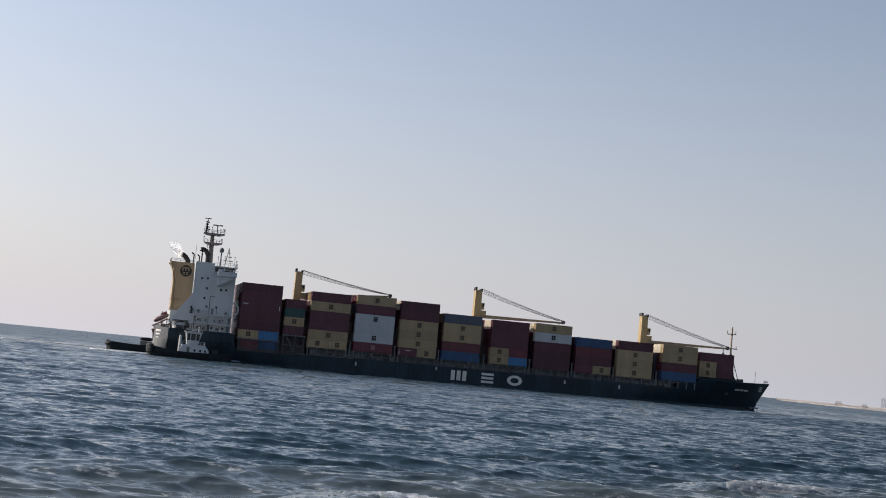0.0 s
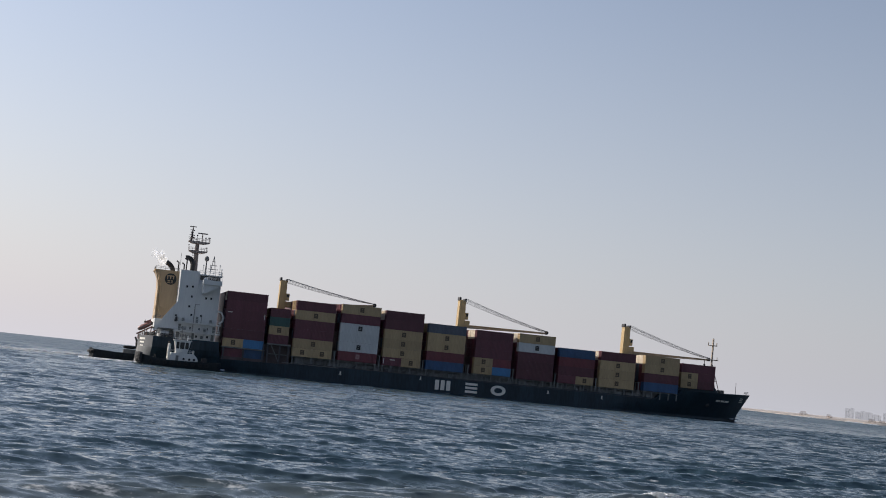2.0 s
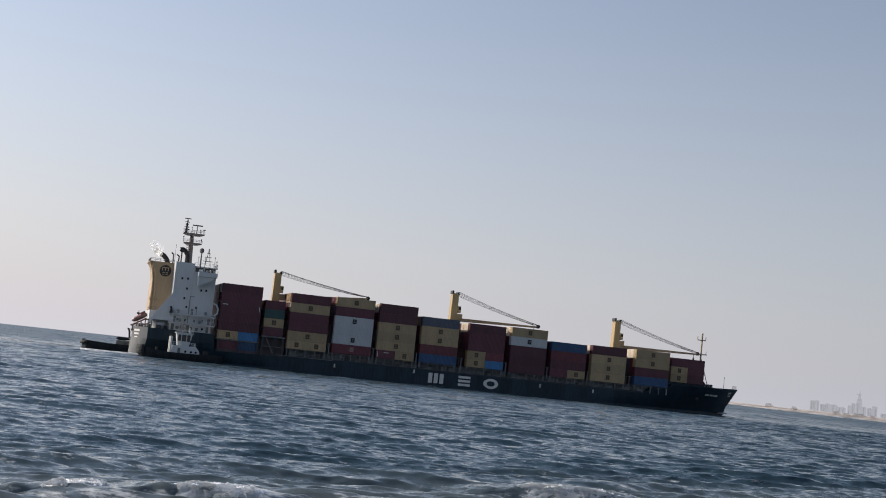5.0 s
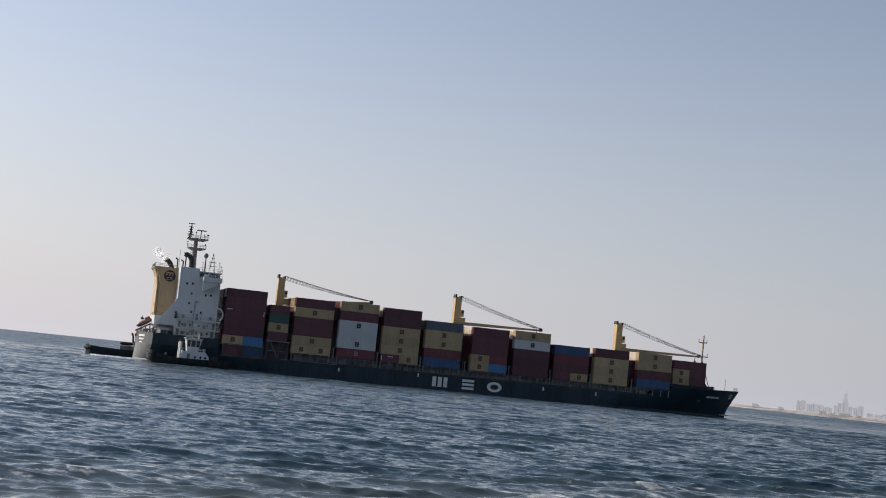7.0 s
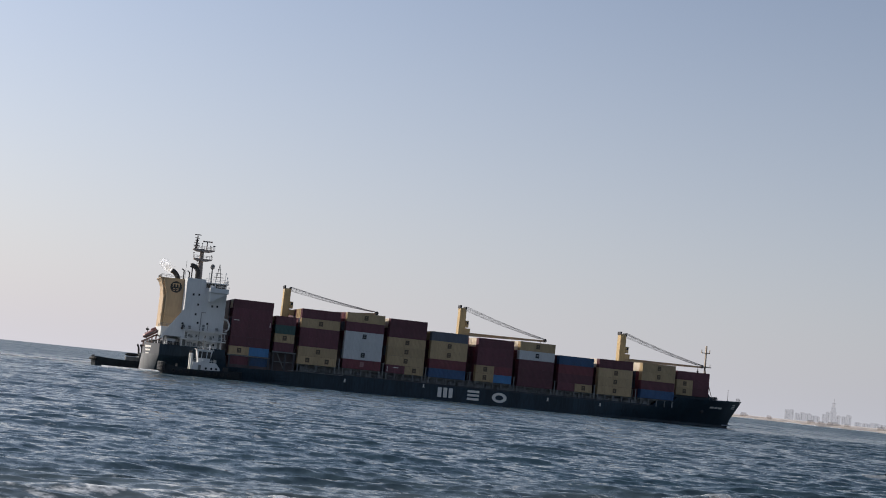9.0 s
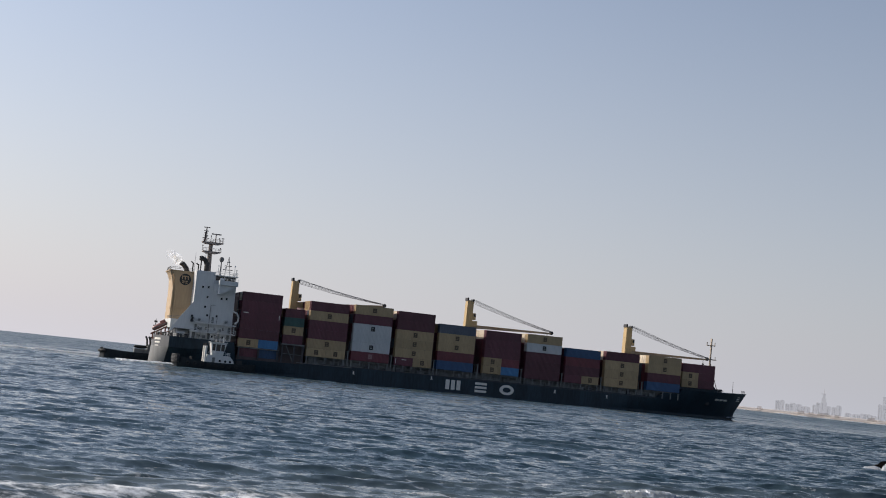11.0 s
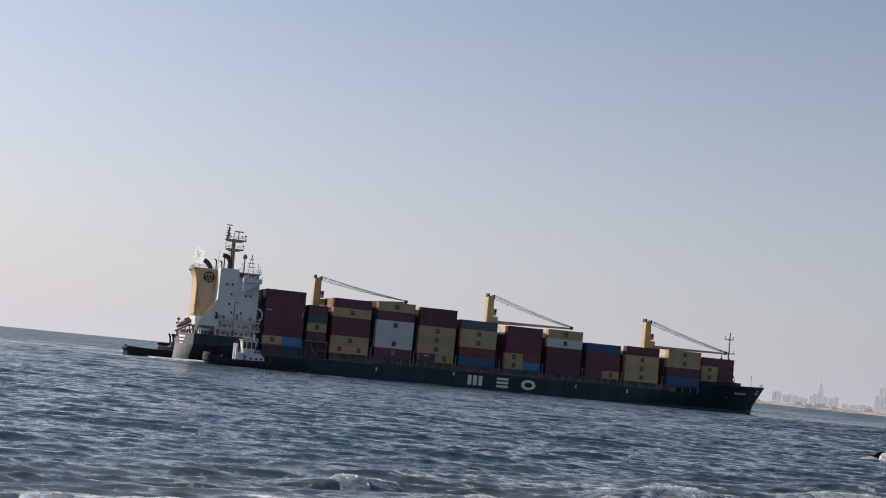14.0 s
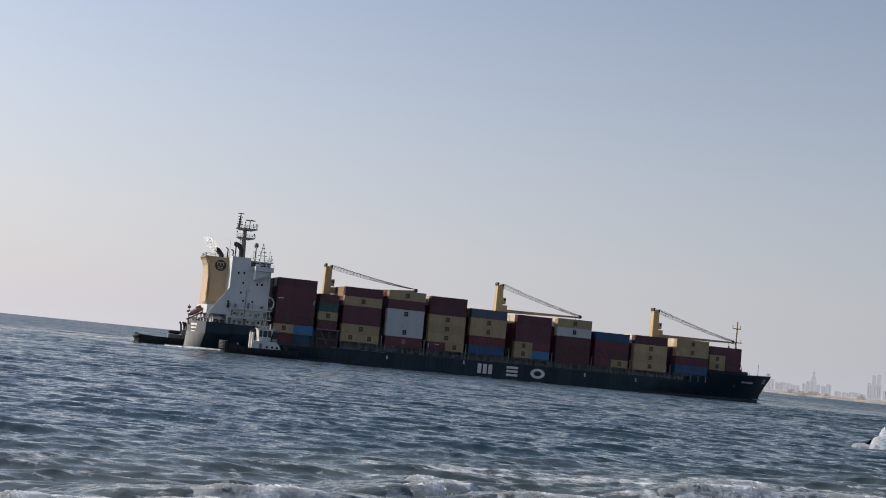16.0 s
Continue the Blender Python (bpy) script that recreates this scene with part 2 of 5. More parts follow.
        l.new(wide.outputs[0] if scale < 1 else ease.outputs[0], ruffle.inputs["Scale"])
        l.new(ruffle.outputs[0], add.inputs[0])
        l.new(last, add.inputs[1])
        last = add.outputs[0]
    nor = n.new("ShaderNodeVectorMath")
    nor.operation = "NORMALIZE"
    l.new(last, nor.inputs[0])
    last = nor.outputs[0]
    l.new(last, b.inputs["Normal"])
    return m


WATER = water_mat()


# ------------------------------------------------------------------ mesh helpers
def link(name, bm, material, parent=None, label="", smooth=False):
    me = bpy.data.meshes.new(name)
    if smooth:
        for f in bm.faces:
            f.smooth = True
    bm.normal_update()
    bm.to_mesh(me)
    bm.free()
    me.materials.append(material)
    ob = new(name, me)
    ob.parent = parent
    if label:
        ob["label"] = label
    return ob


def part(name, bm, material, parent, label="", smooth=False):
    return link(name, bm, material, parent, label, smooth)


def box(bm, x0, x1, y0, y1, z0, z1, bevel=0.0):
    v = [bm.verts.new((x, y, z)) for z in (z0, z1) for y in (y0, y1) for x in (x0, x1)]
    fs = [bm.faces.new([v[i] for i in q]) for q in ((0, 2, 3, 1), (4, 5, 7, 6), (0, 1, 5, 4), (2, 6, 7, 3), (0, 4, 6, 2), (1, 3, 7, 5))]
    if bevel:
        es = list({e for f in fs for e in f.edges})
        bmesh.ops.bevel(bm, geom=es, offset=bevel, segments=2, affect="EDGES", profile=0.6)
    return v


def prism(bm, outline, y0, y1):
    """An outline in x and z, drawn out from y0 to y1."""
    a = [bm.verts.new((x, y0, z)) for x, z in outline]
    b = [bm.verts.new((x, y1, z)) for x, z in outline]
    bm.faces.new(a[::-1])
    bm.faces.new(b)
    for i in range(len(a)):
        j = (i + 1) % len(a)
        bm.faces.new((a[i], a[j], b[j], b[i]))
    bmesh.ops.recalc_face_normals(bm, faces=bm.faces)


def tube(bm, p0, p1, r0, r1=None, seg=8):
    p0, p1 = Vector(p0), Vector(p1)
    r1 = r0 if r1 is None else r1
    q = (p1 - p0).to_track_quat("Z", "Y")
    rings = []
    for p, r in ((p0, r0), (p1, r1)):
        rings.append([bm.verts.new(p + q @ Vector((r * math.cos(a), r * math.sin(a), 0))) for a in (2 * math.pi * i / seg for i in range(seg))])
    for i in range(seg):
        j = (i + 1) % seg
        bm.faces.new((rings[0][i], rings[0][j], rings[1][j], rings[1][i]))
    bm.faces.new(rings[0][::-1])
    bm.faces.new(rings[1])


def bent(bm, points, r, seg=10):
    for a, b in zip(points, points[1:]):
        tube(bm, a, b, r, seg=seg)
    for p in points[1:-1]:
        bmesh.ops.create_icosphere(bm, subdivisions=1, radius=r * 1.02, matrix=Matrix.Translation(p))


def ball(bm, p, r, sub=2, squash=(1, 1, 1)):
    bmesh.ops.create_icosphere(bm, subdivisions=sub, radius=r, matrix=Matrix.Translation(p) @ Matrix.Diagonal((*squash, 1)))


def rail(bm, points, high=1.05, step=1.6, r=0.035):
    for a, b in zip(points, points[1:]):
        a, b = Vector(a), Vector(b)
        for h in (high, high * 0.55):
            tube(bm, a + Vector((0, 0, h)), b + Vector((0, 0, h)), r, seg=5)
        k = max(1, round((b - a).length / step))
        for i in range(k + 1):
            p = a.lerp(b, i / k)
            tube(bm, p, p + Vector((0, 0, high)), r, seg=5)


def empty(name, label, category, group="", kind=""):
    return tagged(new(name), label, category, group, kind)


# ------------------------------------------------------------------ the ship's way
def ship_pose(t):
    """The ship goes straight ahead at 2.7 m/s, a little down by the stern; its own x axis runs from stern to bow."""
    u = t / 16.0
    return pose(-96.02 + 42.60 * u + 0.27 * u * u, 409.605 + 9.58 * u - 0.08 * u * u, 0.095, 0, -0.12, 13.218 - 0.456 * u)


TIMES = [0.0, 0.2, 0.5] + [float(i) for i in range(1, 16)] + [15.5, 15.8, 16.0]
afloat = []            # things that go with the ship, with their pose in its space


def carry(ob, m):
    ob.matrix_basis = ship_pose(0) @ m
    afloat.append((ob, m))
    return ob


# ------------------------------------------------------------------ sea
def build_sea():
    rng = np.random.default_rng(7)
    ys = [32.0]
    while ys[-1] < 420:
        ys.append(ys[-1] * 1.0023 + 0.012)
    while ys[-1] < 900:
        ys.append(ys[-1] * 1.006)
    while ys[-1] < 5600:
        ys.append(ys[-1] * 1.025)
    ys = np.array(ys)
    us = np.concatenate([np.linspace(-0.56, -0.365, 26), np.linspace(-0.36, 0.46, 720), np.linspace(0.466, 0.72, 30)])
    Y, U = np.meshgrid(ys.astype(np.float32), us.astype(np.float32), indexing="ij")
    X = U * (Y + np.float32(25.0))
    gap = np.gradient(ys)[:, None].astype(np.float32)
    Z, DX, DY = np.zeros_like(X), np.zeros_like(X), np.zeros_like(X)
    # the light's fall-off to the right is put into the waves: steeper there, so darker
    steepness = (np.interp(U, [-0.35, -0.05, 0.2, 0.45], [0.9, 0.97, 1.2, 1.6]) + 0.1 * np.sin(X / 37.0 + Y / 61.0)).astype(np.float32)
    for i in range(150):
        lam = 0.5 * (7.5 / 0.5) ** rng.random()
        way = radians(-84 + rng.normal(0, 24 if lam < 1.6 else 15))
        k = 2 * math.pi / lam
        a = 0.0050 * lam * (0.6 + 0.8 * rng.random()) * (1.0 if lam < 2.4 else (2.4 / lam) ** 0.48)
        fade = np.clip((lam / gap - 1.8) / 1.2, 0, 1)
        last = int(np.argmax(fade[:, 0] <= 0)) or len(ys)
        x, y = X[:last], Y[:last]
        ph = np.float32(k * math.cos(way)) * x + np.float32(k * math.sin(way)) * y + np.float32(rng.random() * 6.283)
        # waves come in groups
        ph2 = np.float32(0.16 * k * math.cos(way + 0.6)) * x + np.float32(0.13 * k * math.sin(way + 0.6)) * y + np.float32(rng.random() * 6.283)
        grp = np.float32(a) * fade[:last] * (np.float32(0.85) + np.float32(0.55) * np.cos(ph2))
        grp *= steepness[:last]
        Z[:last] += grp * np.cos(ph)
        sl = np.float32(0.95) * grp * np.sin(ph)
        DX[:last] -= sl * np.float32(math.cos(way))
        DY[:last] -= sl * np.float32(math.sin(way))
    # long rollers that steepen over the shallows, square to the slanting shore
    S = 0.82 * (Y - 0.7 * X)
    warp = 2.2 * np.sin(X / 21.0 + 1.0) + 1.3 * np.sin(X / 8.0) + 0.7 * np.sin(X / 3.1 + 2)
    grow = np.clip((125 - S) / 75, 0, 1)
    ph = 2 * math.pi * (S + warp) / 12.5
    amp = (0.10 + 0.10 * np.clip((85 - S) / 30, 0, 1)) * grow * (0.6 + 0.4 * np.sin(X / 13.0 + S / 31.0))
    Z += amp * (np.exp(1.3 * (np.cos(ph) - 1)) * 2.2 - 0.7)
    DX -= 0.57 * 0.8 * amp * np.sin(ph)
    DY += 0.82 * 0.8 * amp * np.sin(ph)
    along = 0.5 + 0.5 * np.sin(X / 4.3 + S / 9 + 1.2 * np.sin(X / 11.0 + S / 5))
    foam = grow * (np.exp(3.0 * (np.cos(ph + 0.45) - 1)) * (0.25 + 0.75 * along) + 0.45 * np.exp(0.8 * (np.cos(ph + 1.6) - 1)))
    foam *= np.interp(S, [40, 58, 64, 76, 90], [0.45, 0.5, 1.08, 1.08, 0.8])
    P = np.stack([X + DX, Y + DY, Z], -1).reshape(-1, 3)
    r, c = X.shape
    idx = np.arange(r * c).reshape(r, c)
    F = np.stack([idx[:-1, :-1], idx[:-1, 1:], idx[1:, 1:], idx[1:, :-1]], -1).reshape(-1, 4)
    # plain water all round, under the rippled sheet
    g = np.linspace(-6500, 6500, 14)
    n0 = len(P)
    flat = np.array([(x, y, -0.9) for y in g for x in g])
    i2 = np.arange(196).reshape(14, 14) + n0
    F2 = np.stack([i2[:-1, :-1], i2[:-1, 1:], i2[1:, 1:], i2[1:, :-1]], -1).reshape(-1, 4)
    P, F = np.concatenate([P, flat]), np.concatenate([F, F2])
    me = bpy.data.meshes.new("water")
    me.vertices.add(len(P))
    me.vertices.foreach_set("co", P.astype(np.float32).ravel())
    me.loops.add(F.size)
    me.loops.foreach_set("vertex_index", F.astype(np.int32).ravel())
    me.polygons.add(len(F))
    me.polygons.foreach_set("loop_start", np.arange(0, F.size, 4, dtype=np.int32))
    me.polygons.foreach_set("use_smooth", np.ones(len(F), dtype=bool))
    me.update(calc_edges=True)
    at = me.attributes.new("foam", "FLOAT", "POINT")
    at.data.foreach_set("value", np.concatenate([foam.ravel(), np.zeros(len(flat))]).astype(np.float32))
    at = me.attributes.new("steepness", "FLOAT", "POINT")
    at.data.foreach_set("value", np.concatenate([steepness.ravel(), np.ones(len(flat))]).astype(np.float32))
    me.materials.append(WATER)
    return tagged(new("water", me), "choppy blue-grey sea water with small wind waves", "sea", kind="structure")


sea = build_sea()

# ------------------------------------------------------------------ container ship
ship = empty("container_ship", "dark navy container ship loaded with stacked containers, under way", "ship")
afloat.append((ship, Matrix.Identity(4)))
ship.matrix_basis = ship_pose(0)
HALF = 14.6
STERN = 14.1


def sheer(x):
    pts = [(11, 8.3), (33.5, 8.3), (34.2, 3.4), (55, 3.7), (56, 4.3), (120, 4.6), (176.5, 4.7), (178.5, 6.4), (184.4, 6.55), (185.2, 8.1), (200, 8.2), (218, 8.8)]
    return float(np.interp(x, [p[0] for p in pts], [p[1] for p in pts]))


def breadth(x, z):
    w = min(max(z / 8.7, 0.0), 1.0)
    end = 212.3 + 5.5 * w
    length = 58 - 20 * w
    u = min(max((x - (end - length)) / length, 0), 1)
    fore = 1 - u ** (1.9 + 0.7 * w)
    s = min(max((x - 12) / (48 - 26 * w), 0), 1)
    low = 0.54 + 0.36 * min(max(z / 5.0, 0), 1)
    aft = low + (1 - low) * math.sin(s * math.pi / 2)
    keel = 1.0 if z >= -1.2 else max(0.0, 1 + (z + 1.2) / 9.0)
    return max(0.02, HALF * fore * aft * keel)


def tail(z):
    """How far the counter runs out aft under the transom's knuckle."""
    return 0.5 * min(max((5.0 - z) / 5.0, 0), 1)


def bulge(y, b):
    """How far the stern curves aft between its corners."""
    return 3.8 * (1 - (y / b) ** 2)


def build_hull():
    bm = bmesh.new()
    xs = [STERN, 16, 18, 20, 24, 28, 33.4, 34.3, 40, 47, 54.8, 56.2] + list(range(60, 176, 6)) + [176.5, 177.5, 178.5, 181, 184.4, 185.2, 188, 192, 196, 200, 203, 206, 208, 210, 212, 213.5, 215, 216.2, 217.2, 217.75]
    cols = []
    for x in xs:
        top = sheer(x)
        zs = [-3, -1.2, 0, 0.8, 1.6, 2.5] + [2.5 + (top - 2.5) * i / 4 for i in range(1, 5)] if x > 20 else [-3, -1.2, 0, 0.8, 1.6, 2.6, 4.0, 5.0, 6.6, top]
        # the raked stem cuts the low part off
        stem = -9 if x < 212.3 else (x - 212.3) / 5.5 * 8.7
        side = []
        for z in zs:
            zz = max(z, min(stem, top))
            side.append((x - tail(zz) if x == STERN else x, breadth(x, zz), zz))
        cols.append([[bm.verts.new((x, -b, z)) for x, b, z in side], [bm.verts.new((x, b, z)) for x, b, z in side]])
    for a, b in zip(cols, cols[1:]):
        for s in (0, 1):
            for i in range(len(a[s]) - 1):
                q = (a[s][i], b[s][i], b[s][i + 1], a[s][i + 1])
                bm.faces.new(q if s == 0 else q[::-1])
        bm.faces.new((a[0][-1], b[0][-1], b[1][-1], a[1][-1]))
    bmesh.ops.remove_doubles(bm, verts=bm.verts, dist=0.004)
    bmesh.ops.recalc_face_normals(bm, faces=bm.faces)
    hull = part("hull", bm, HULL, ship, "navy blue steel hull with rounded stern and raked bow")
    # grey stern plates
    for name, paint, zs in (("transom", GREYHULL, (8.3, 6.6, 5.0)), ("counter", GREYLIT, (5.0, 4.0, 2.6, 1.6, 0.8, 0.0, -0.6))):
        bm = bmesh.new()
        skins = []
        for z in zs:
            b = breadth(STERN, z)
            ys = [b * k / 7 for k in range(-7, 8)]
            skins.append(([bm.verts.new((STERN - 0.08 - tail(z) - bulge(y, b), y, z)) for y in ys], [bm.verts.new((STERN + 0.05 - tail(z), y, z)) for y in ys]))
        for (a, c), (a2, c2) in zip(skins, skins[1:]):
            for k in range(14):
                bm.faces.new((a[k], a[k + 1], a2[k + 1], a2[k]))
                bm.faces.new((c[k], c2[k], c2[k + 1], c[k + 1]))
            for k in (0, 14):
                bm.faces.new((a[k], a2[k], c2[k], c[k]))
        for a, c in (skins[0], skins[-1]):
            for k in range(14):
                bm.faces.new((a[k], c[k], c[k + 1], a[k + 1]))
        bmesh.ops.recalc_face_normals(bm, faces=bm.faces)
        plate = part(name, bm, paint, hull, "grey stern plate curving aft")
        if name == "transom":
            transom = plate
    for y0, y1, z0, z1 in ((-9, -4.5, 6.9, 7.5), (-8.6, -5, 5.9, 6.4), (-8, -5.5, 5.0, 5.3)):
        bm = bmesh.new()
        for k in range(4):
            a, c = y0 + (y1 - y0) * k / 4, y0 + (y1 - y0) * (k + 1) / 4
            for w in box(bm, STERN - 0.14, STERN - 0.07, a, c, z0, z1):
                w.co.x -= bulge(w.co.y, breadth(STERN, 7))
        part("marking", bm, LETTER, transom)
    # three broad white marks on the side, as plain bars and a ring
    y0, y1 = -HALF - 0.04, -HALF + 0.02
    for x in (101.6, 103.45, 105.3):
        bm = bmesh.new()
        box(bm, x, x + 1.3, y0, y1, 0.5, 3.6, 0.02)
        part("side_mark", bm, LETTER, hull, "off-white painted bar")
    for z in (0.45, 1.65, 2.85):
        bm = bmesh.new()
        box(bm, 111.5, 115.5, y0, y1, z, z + 0.75, 0.02)
        part("side_mark", bm, LETTER, hull, "off-white painted bar")
    bm = bmesh.new()
    ring = []
    for i in range(32):
        a = 2 * math.pi * i / 32
        ring.append([bm.verts.new((122.4 + k * 2.5 * math.cos(a), y, 2.05 + k * 1.6 * math.sin(a) * (1 if k == 1 else 0.92)))
                     for y in (y0, y1) for k in (1, 0.55)])
    for i in range(32):
        p, q = ring[i], ring[(i + 1) % 32]
        for s, t2 in ((0, 1), (1, 3), (3, 2), (2, 0)):
            bm.faces.new((p[s], p[t2], q[t2], q[s]))
    bmesh.ops.recalc_face_normals(bm, faces=bm.faces)
    part("side_mark", bm, LETTER, hull, "off-white painted ring")
    # name at the bow, too small to read: short bars on the flare
    for x0, x1, z0, z1 in ((200.6, 202.6, 5.5, 6.1), (202.9, 204.6, 5.5, 6.1), (204.9, 206.9, 5.5, 6.1)):
        bm = bmesh.new()
        v = box(bm, x0, x1, -1, -0.97, z0, z1)
        for w in v:
            w.co.y += 0.96 - breadth(w.co.x, w.co.z) - 0.02
        part("name_bar", bm, LETTER, hull, "off-white painted bar")
    for z0 in (5.9, 6.5, 7.1):
        bm = bmesh.new()
        v = box(bm, 212.3, 214.2, -1, -0.97, z0, z0 + 0.3)
        for w in v:
            w.co.y += 0.96 - breadth(w.co.x, w.co.z) - 0.02
        part("name_bar", bm, LETTER, hull, "off-white painted bar")
    # small white draught and tug marks, and pilot doors
    for x, z in ((71.3, 2.9), (96.8, 3.7), (139.1, 3.3), (157.6, 3.3)):
        bm = bmesh.new()
        box(bm, x - 0.2, x + 0.2, y0, y1, z - 0.5, z + 0.35, 0.02)
        box(bm, x - 0.38, x + 0.38, y0, y1, z - 0.7, z - 0.55)
        part("tug_mark", bm, LETTER, hull)
    # rubbing strake and faded gangway
    bm = bmesh.new()
    box(bm, 53, 70.5, -HALF - 0.35, -HALF - 0.02, 4.05, 4.25)
    part("gangway", bm, PALE, hull, "grey aluminium gangway stowed along the side")
    bm = bmesh.new()
    box(bm, 60, 176, -HALF - 0.06, -HALF + 0.05, 4.28, 4.46)
    part("gunwale", bm, BOOT, hull)
    # anchor and its pocket
    bm = bmesh.new()
    ball(bm, (197.5, -breadth(197.5, 4.2), 4.2), 0.8, 2, (1, 0.35, 1))
    part("anchor_pocket", bm, DARK, hull)
    return hull


hull = build_hull()


def build_decks():
    bm = bmesh.new()
    box(bm, 57, 179, -12.2, 12.2, 4.2, 6.38, 0.0)
    coam = part("hatch_coaming", bm, COAM, ship, "grey-green steel hatch coaming and covers")
    for (x0, x1), (_, base, *_) in zip(STACK_X, STACKS[2:11]):
        bm = bmesh.new()
        box(bm, x0 - 0.2, x1 + 0.2, -13.6, 13.6, 6.12, base - 0.012)
        part("hatch_cover", bm, COAM, coam)
    # stanchions under the outer stacks, with struts
    for x0, x1 in STACK_X:
        for x in (x0 + 0.25, x0 + 3.1, (x0 + x1) / 2, x1 - 3.1, x1 - 0.25):
            bm = bmesh.new()
            box(bm, x - 0.16, x + 0.16, -14.45, -14.1, 4.3, 6.42)
            box(bm, x - 0.32, x + 0.32, -14.5, -13.2, 6.2, 6.42)
            part("stanchion", bm, COAM, ship)
    for x0, x1 in STACK_X:
        for a, b, z in ((x0 + 1.0, x0 + 3.2, 5.9), (x1 - 4.2, x1 - 2.8, 5.5)):
            bm = bmesh.new()
            box(bm, a, b, -13.4, -12.4, 4.3, z, 0.05)
            part("deck_locker", bm, COAM, ship)
    rng = random.Random(21)
    for k in range(70):
        x = 57.5 + 118 * k / 70 + rng.uniform(-0.5, 0.5)
        bm = bmesh.new()
        kind = rng.random()
        if kind < 0.4:
            w, h = rng.uniform(0.3, 0.9), rng.uniform(0.5, 1.5)
            box(bm, x - w, x + w, -14.2, -13.5, 4.35, 4.35 + h, 0.04)
            part("deck_box", bm, rng.choice([COAM, PALE, BOOT]), ship)
        elif kind < 0.75:
            h = rng.uniform(0.9, 1.9)
            bent(bm, [(x, -14.1, 4.3), (x, -14.1, 4.3 + h), (x + 0.35, -14.2, 4.5 + h)], 0.16, 8)
            part("deck_vent", bm, rng.choice([COAM, PALE]), ship)
        else:
            tube(bm, (x, -14.2, 4.3), (x, -14.2, 5.1), 0.28, seg=10)
            tube(bm, (x + 0.8, -14.2, 4.3), (x + 0.8, -14.2, 5.1), 0.28, seg=10)
            box(bm, x - 0.4, x + 1.2, -14.5, -13.9, 4.3, 4.5)
            part("bollard", bm, COAM, ship)
    for z in (4.9, 5.7):
        bm = bmesh.new()
        tube(bm, (57, -12.5, z), (178, -12.5, z), 0.13, seg=6)
        part("deck_pipe", bm, PALE, ship)
    # rail along the deck's edge
    bm = bmesh.new()
    rail(bm, [(x, -14.5, 4.4) for x in range(57, 177, 10)], 1.0, 2.0, 0.03)
    part("deck_rail", bm, COAM, ship)
    # lashing frames in the gaps between the bays
    for x in (69.0, 83.1, 97.1, 111.9, 126.9, 141.1, 155.2, 170.1, 185.1):
        bm = bmesh.new()
        half = 14.2 if x < 180 else 11.5
        for y in np.linspace(-half, half, 12):
            box(bm, x - 0.15, x + 0.15, y - 0.12, y + 0.12, 4.3, 9.2)
        for z in (6.6, 9.2):
            box(bm, x - 0.45, x + 0.45, -half - 0.1, half + 0.1, z - 0.1, z + 0.06)
        part("lashing_bridge", bm, COAM, ship, "grey-green steel lashing bridge")
    # open frames beneath the aftmost stacks
    bm = bmesh.new()
    box(bm, 34.3, 47.5, -11.2, 12.0, 3.3, 6.98)
    box(bm, 34.5, 47.5, -14.0, -11.2, 3.3, 4.31)
    box(bm, 47.5, 55.5, -12.0, 12.0, 3.3, 9.18)
    part("aft_deckhouse", bm, UMBER, ship, "dark brown open cargo space under aft stacks")
    bm = bmesh.new()
    box(bm, 34.2, 47.4, -14.5, 14.5, 7.0, 7.28)
    box(bm, 47.8, 55.2, -14.5, 14.5, 9.2, 9.58)
    part("aft_platform", bm, COAM, ship, "grey steel platform under aft containers")
    for x, z in ((35.0, 7.0), (41.0, 7.0), (46.9, 9.2), (48.3, 9.2), (54.6, 9.2), (52.0, 9.2)):
        bm = bmesh.new()
        box(bm, x - 0.22, x + 0.22, -14.5, -14.1, 3.4, z)
        part("pillar", bm, BOOT, ship)
    bm = bmesh.new()
    tube(bm, (49.3, -14.2, 9.0), (51.9, -14.2, 4.2), 0.14)
    tube(bm, (48.5, -14.2, 6.4), (54.3, -14.2, 6.4), 0.11)
    part("brace", bm, COAM, ship)
    bm = bmesh.new()
    box(bm, 185.4, 199.4, -10.6, 10.6, 7.2, 8.94, 0.04)
    part("forecastle_house", bm, HULL, ship)
    bm = bmesh.new()
    prism(bm, [(198.9, 8.0), (201.4, 8.0), (199.2, 10.6), (198.9, 10.6)], -9.6, 9.6)
    part("breakwater", bm, HULL, ship, "dark steel breakwater before the forward stack")
    # bow bulwark rail, winches and bollards
    bm = bmesh.new()
    pts = [(x, -breadth(x, sheer(x)) + 0.3, sheer(x)) for x in (199, 203, 207, 210.5, 214, 216.8)]
    rail(bm, pts[:2], 0.9, 1.5, 0.05)
    rail(bm, pts[-2:], 1.0, 0.8, 0.05)
    part("bow_rail", bm, PALE, ship)
    for x, y in ((205.5, -2.5), (207.5, 2.0)):
        bm = bmesh.new()
        tube(bm, (x, y - 1, 9.0), (x, y + 1, 9.0), 0.4, seg=14)
        box(bm, x - 0.5, x + 0.5, y - 1.3, y - 1.0, 8.4, 9.5)
        box(bm, x - 0.5, x + 0.5, y + 1.0, y + 1.3, 8.4, 9.5)
        part("windlass", bm, DARK, ship)
    bm = bmesh.new()
    tube(bm, (212.3, 0, 8.5), (212.3, 0, 12.6), 0.09, 0.06)
    part("jackstaff", bm, DARK, ship)


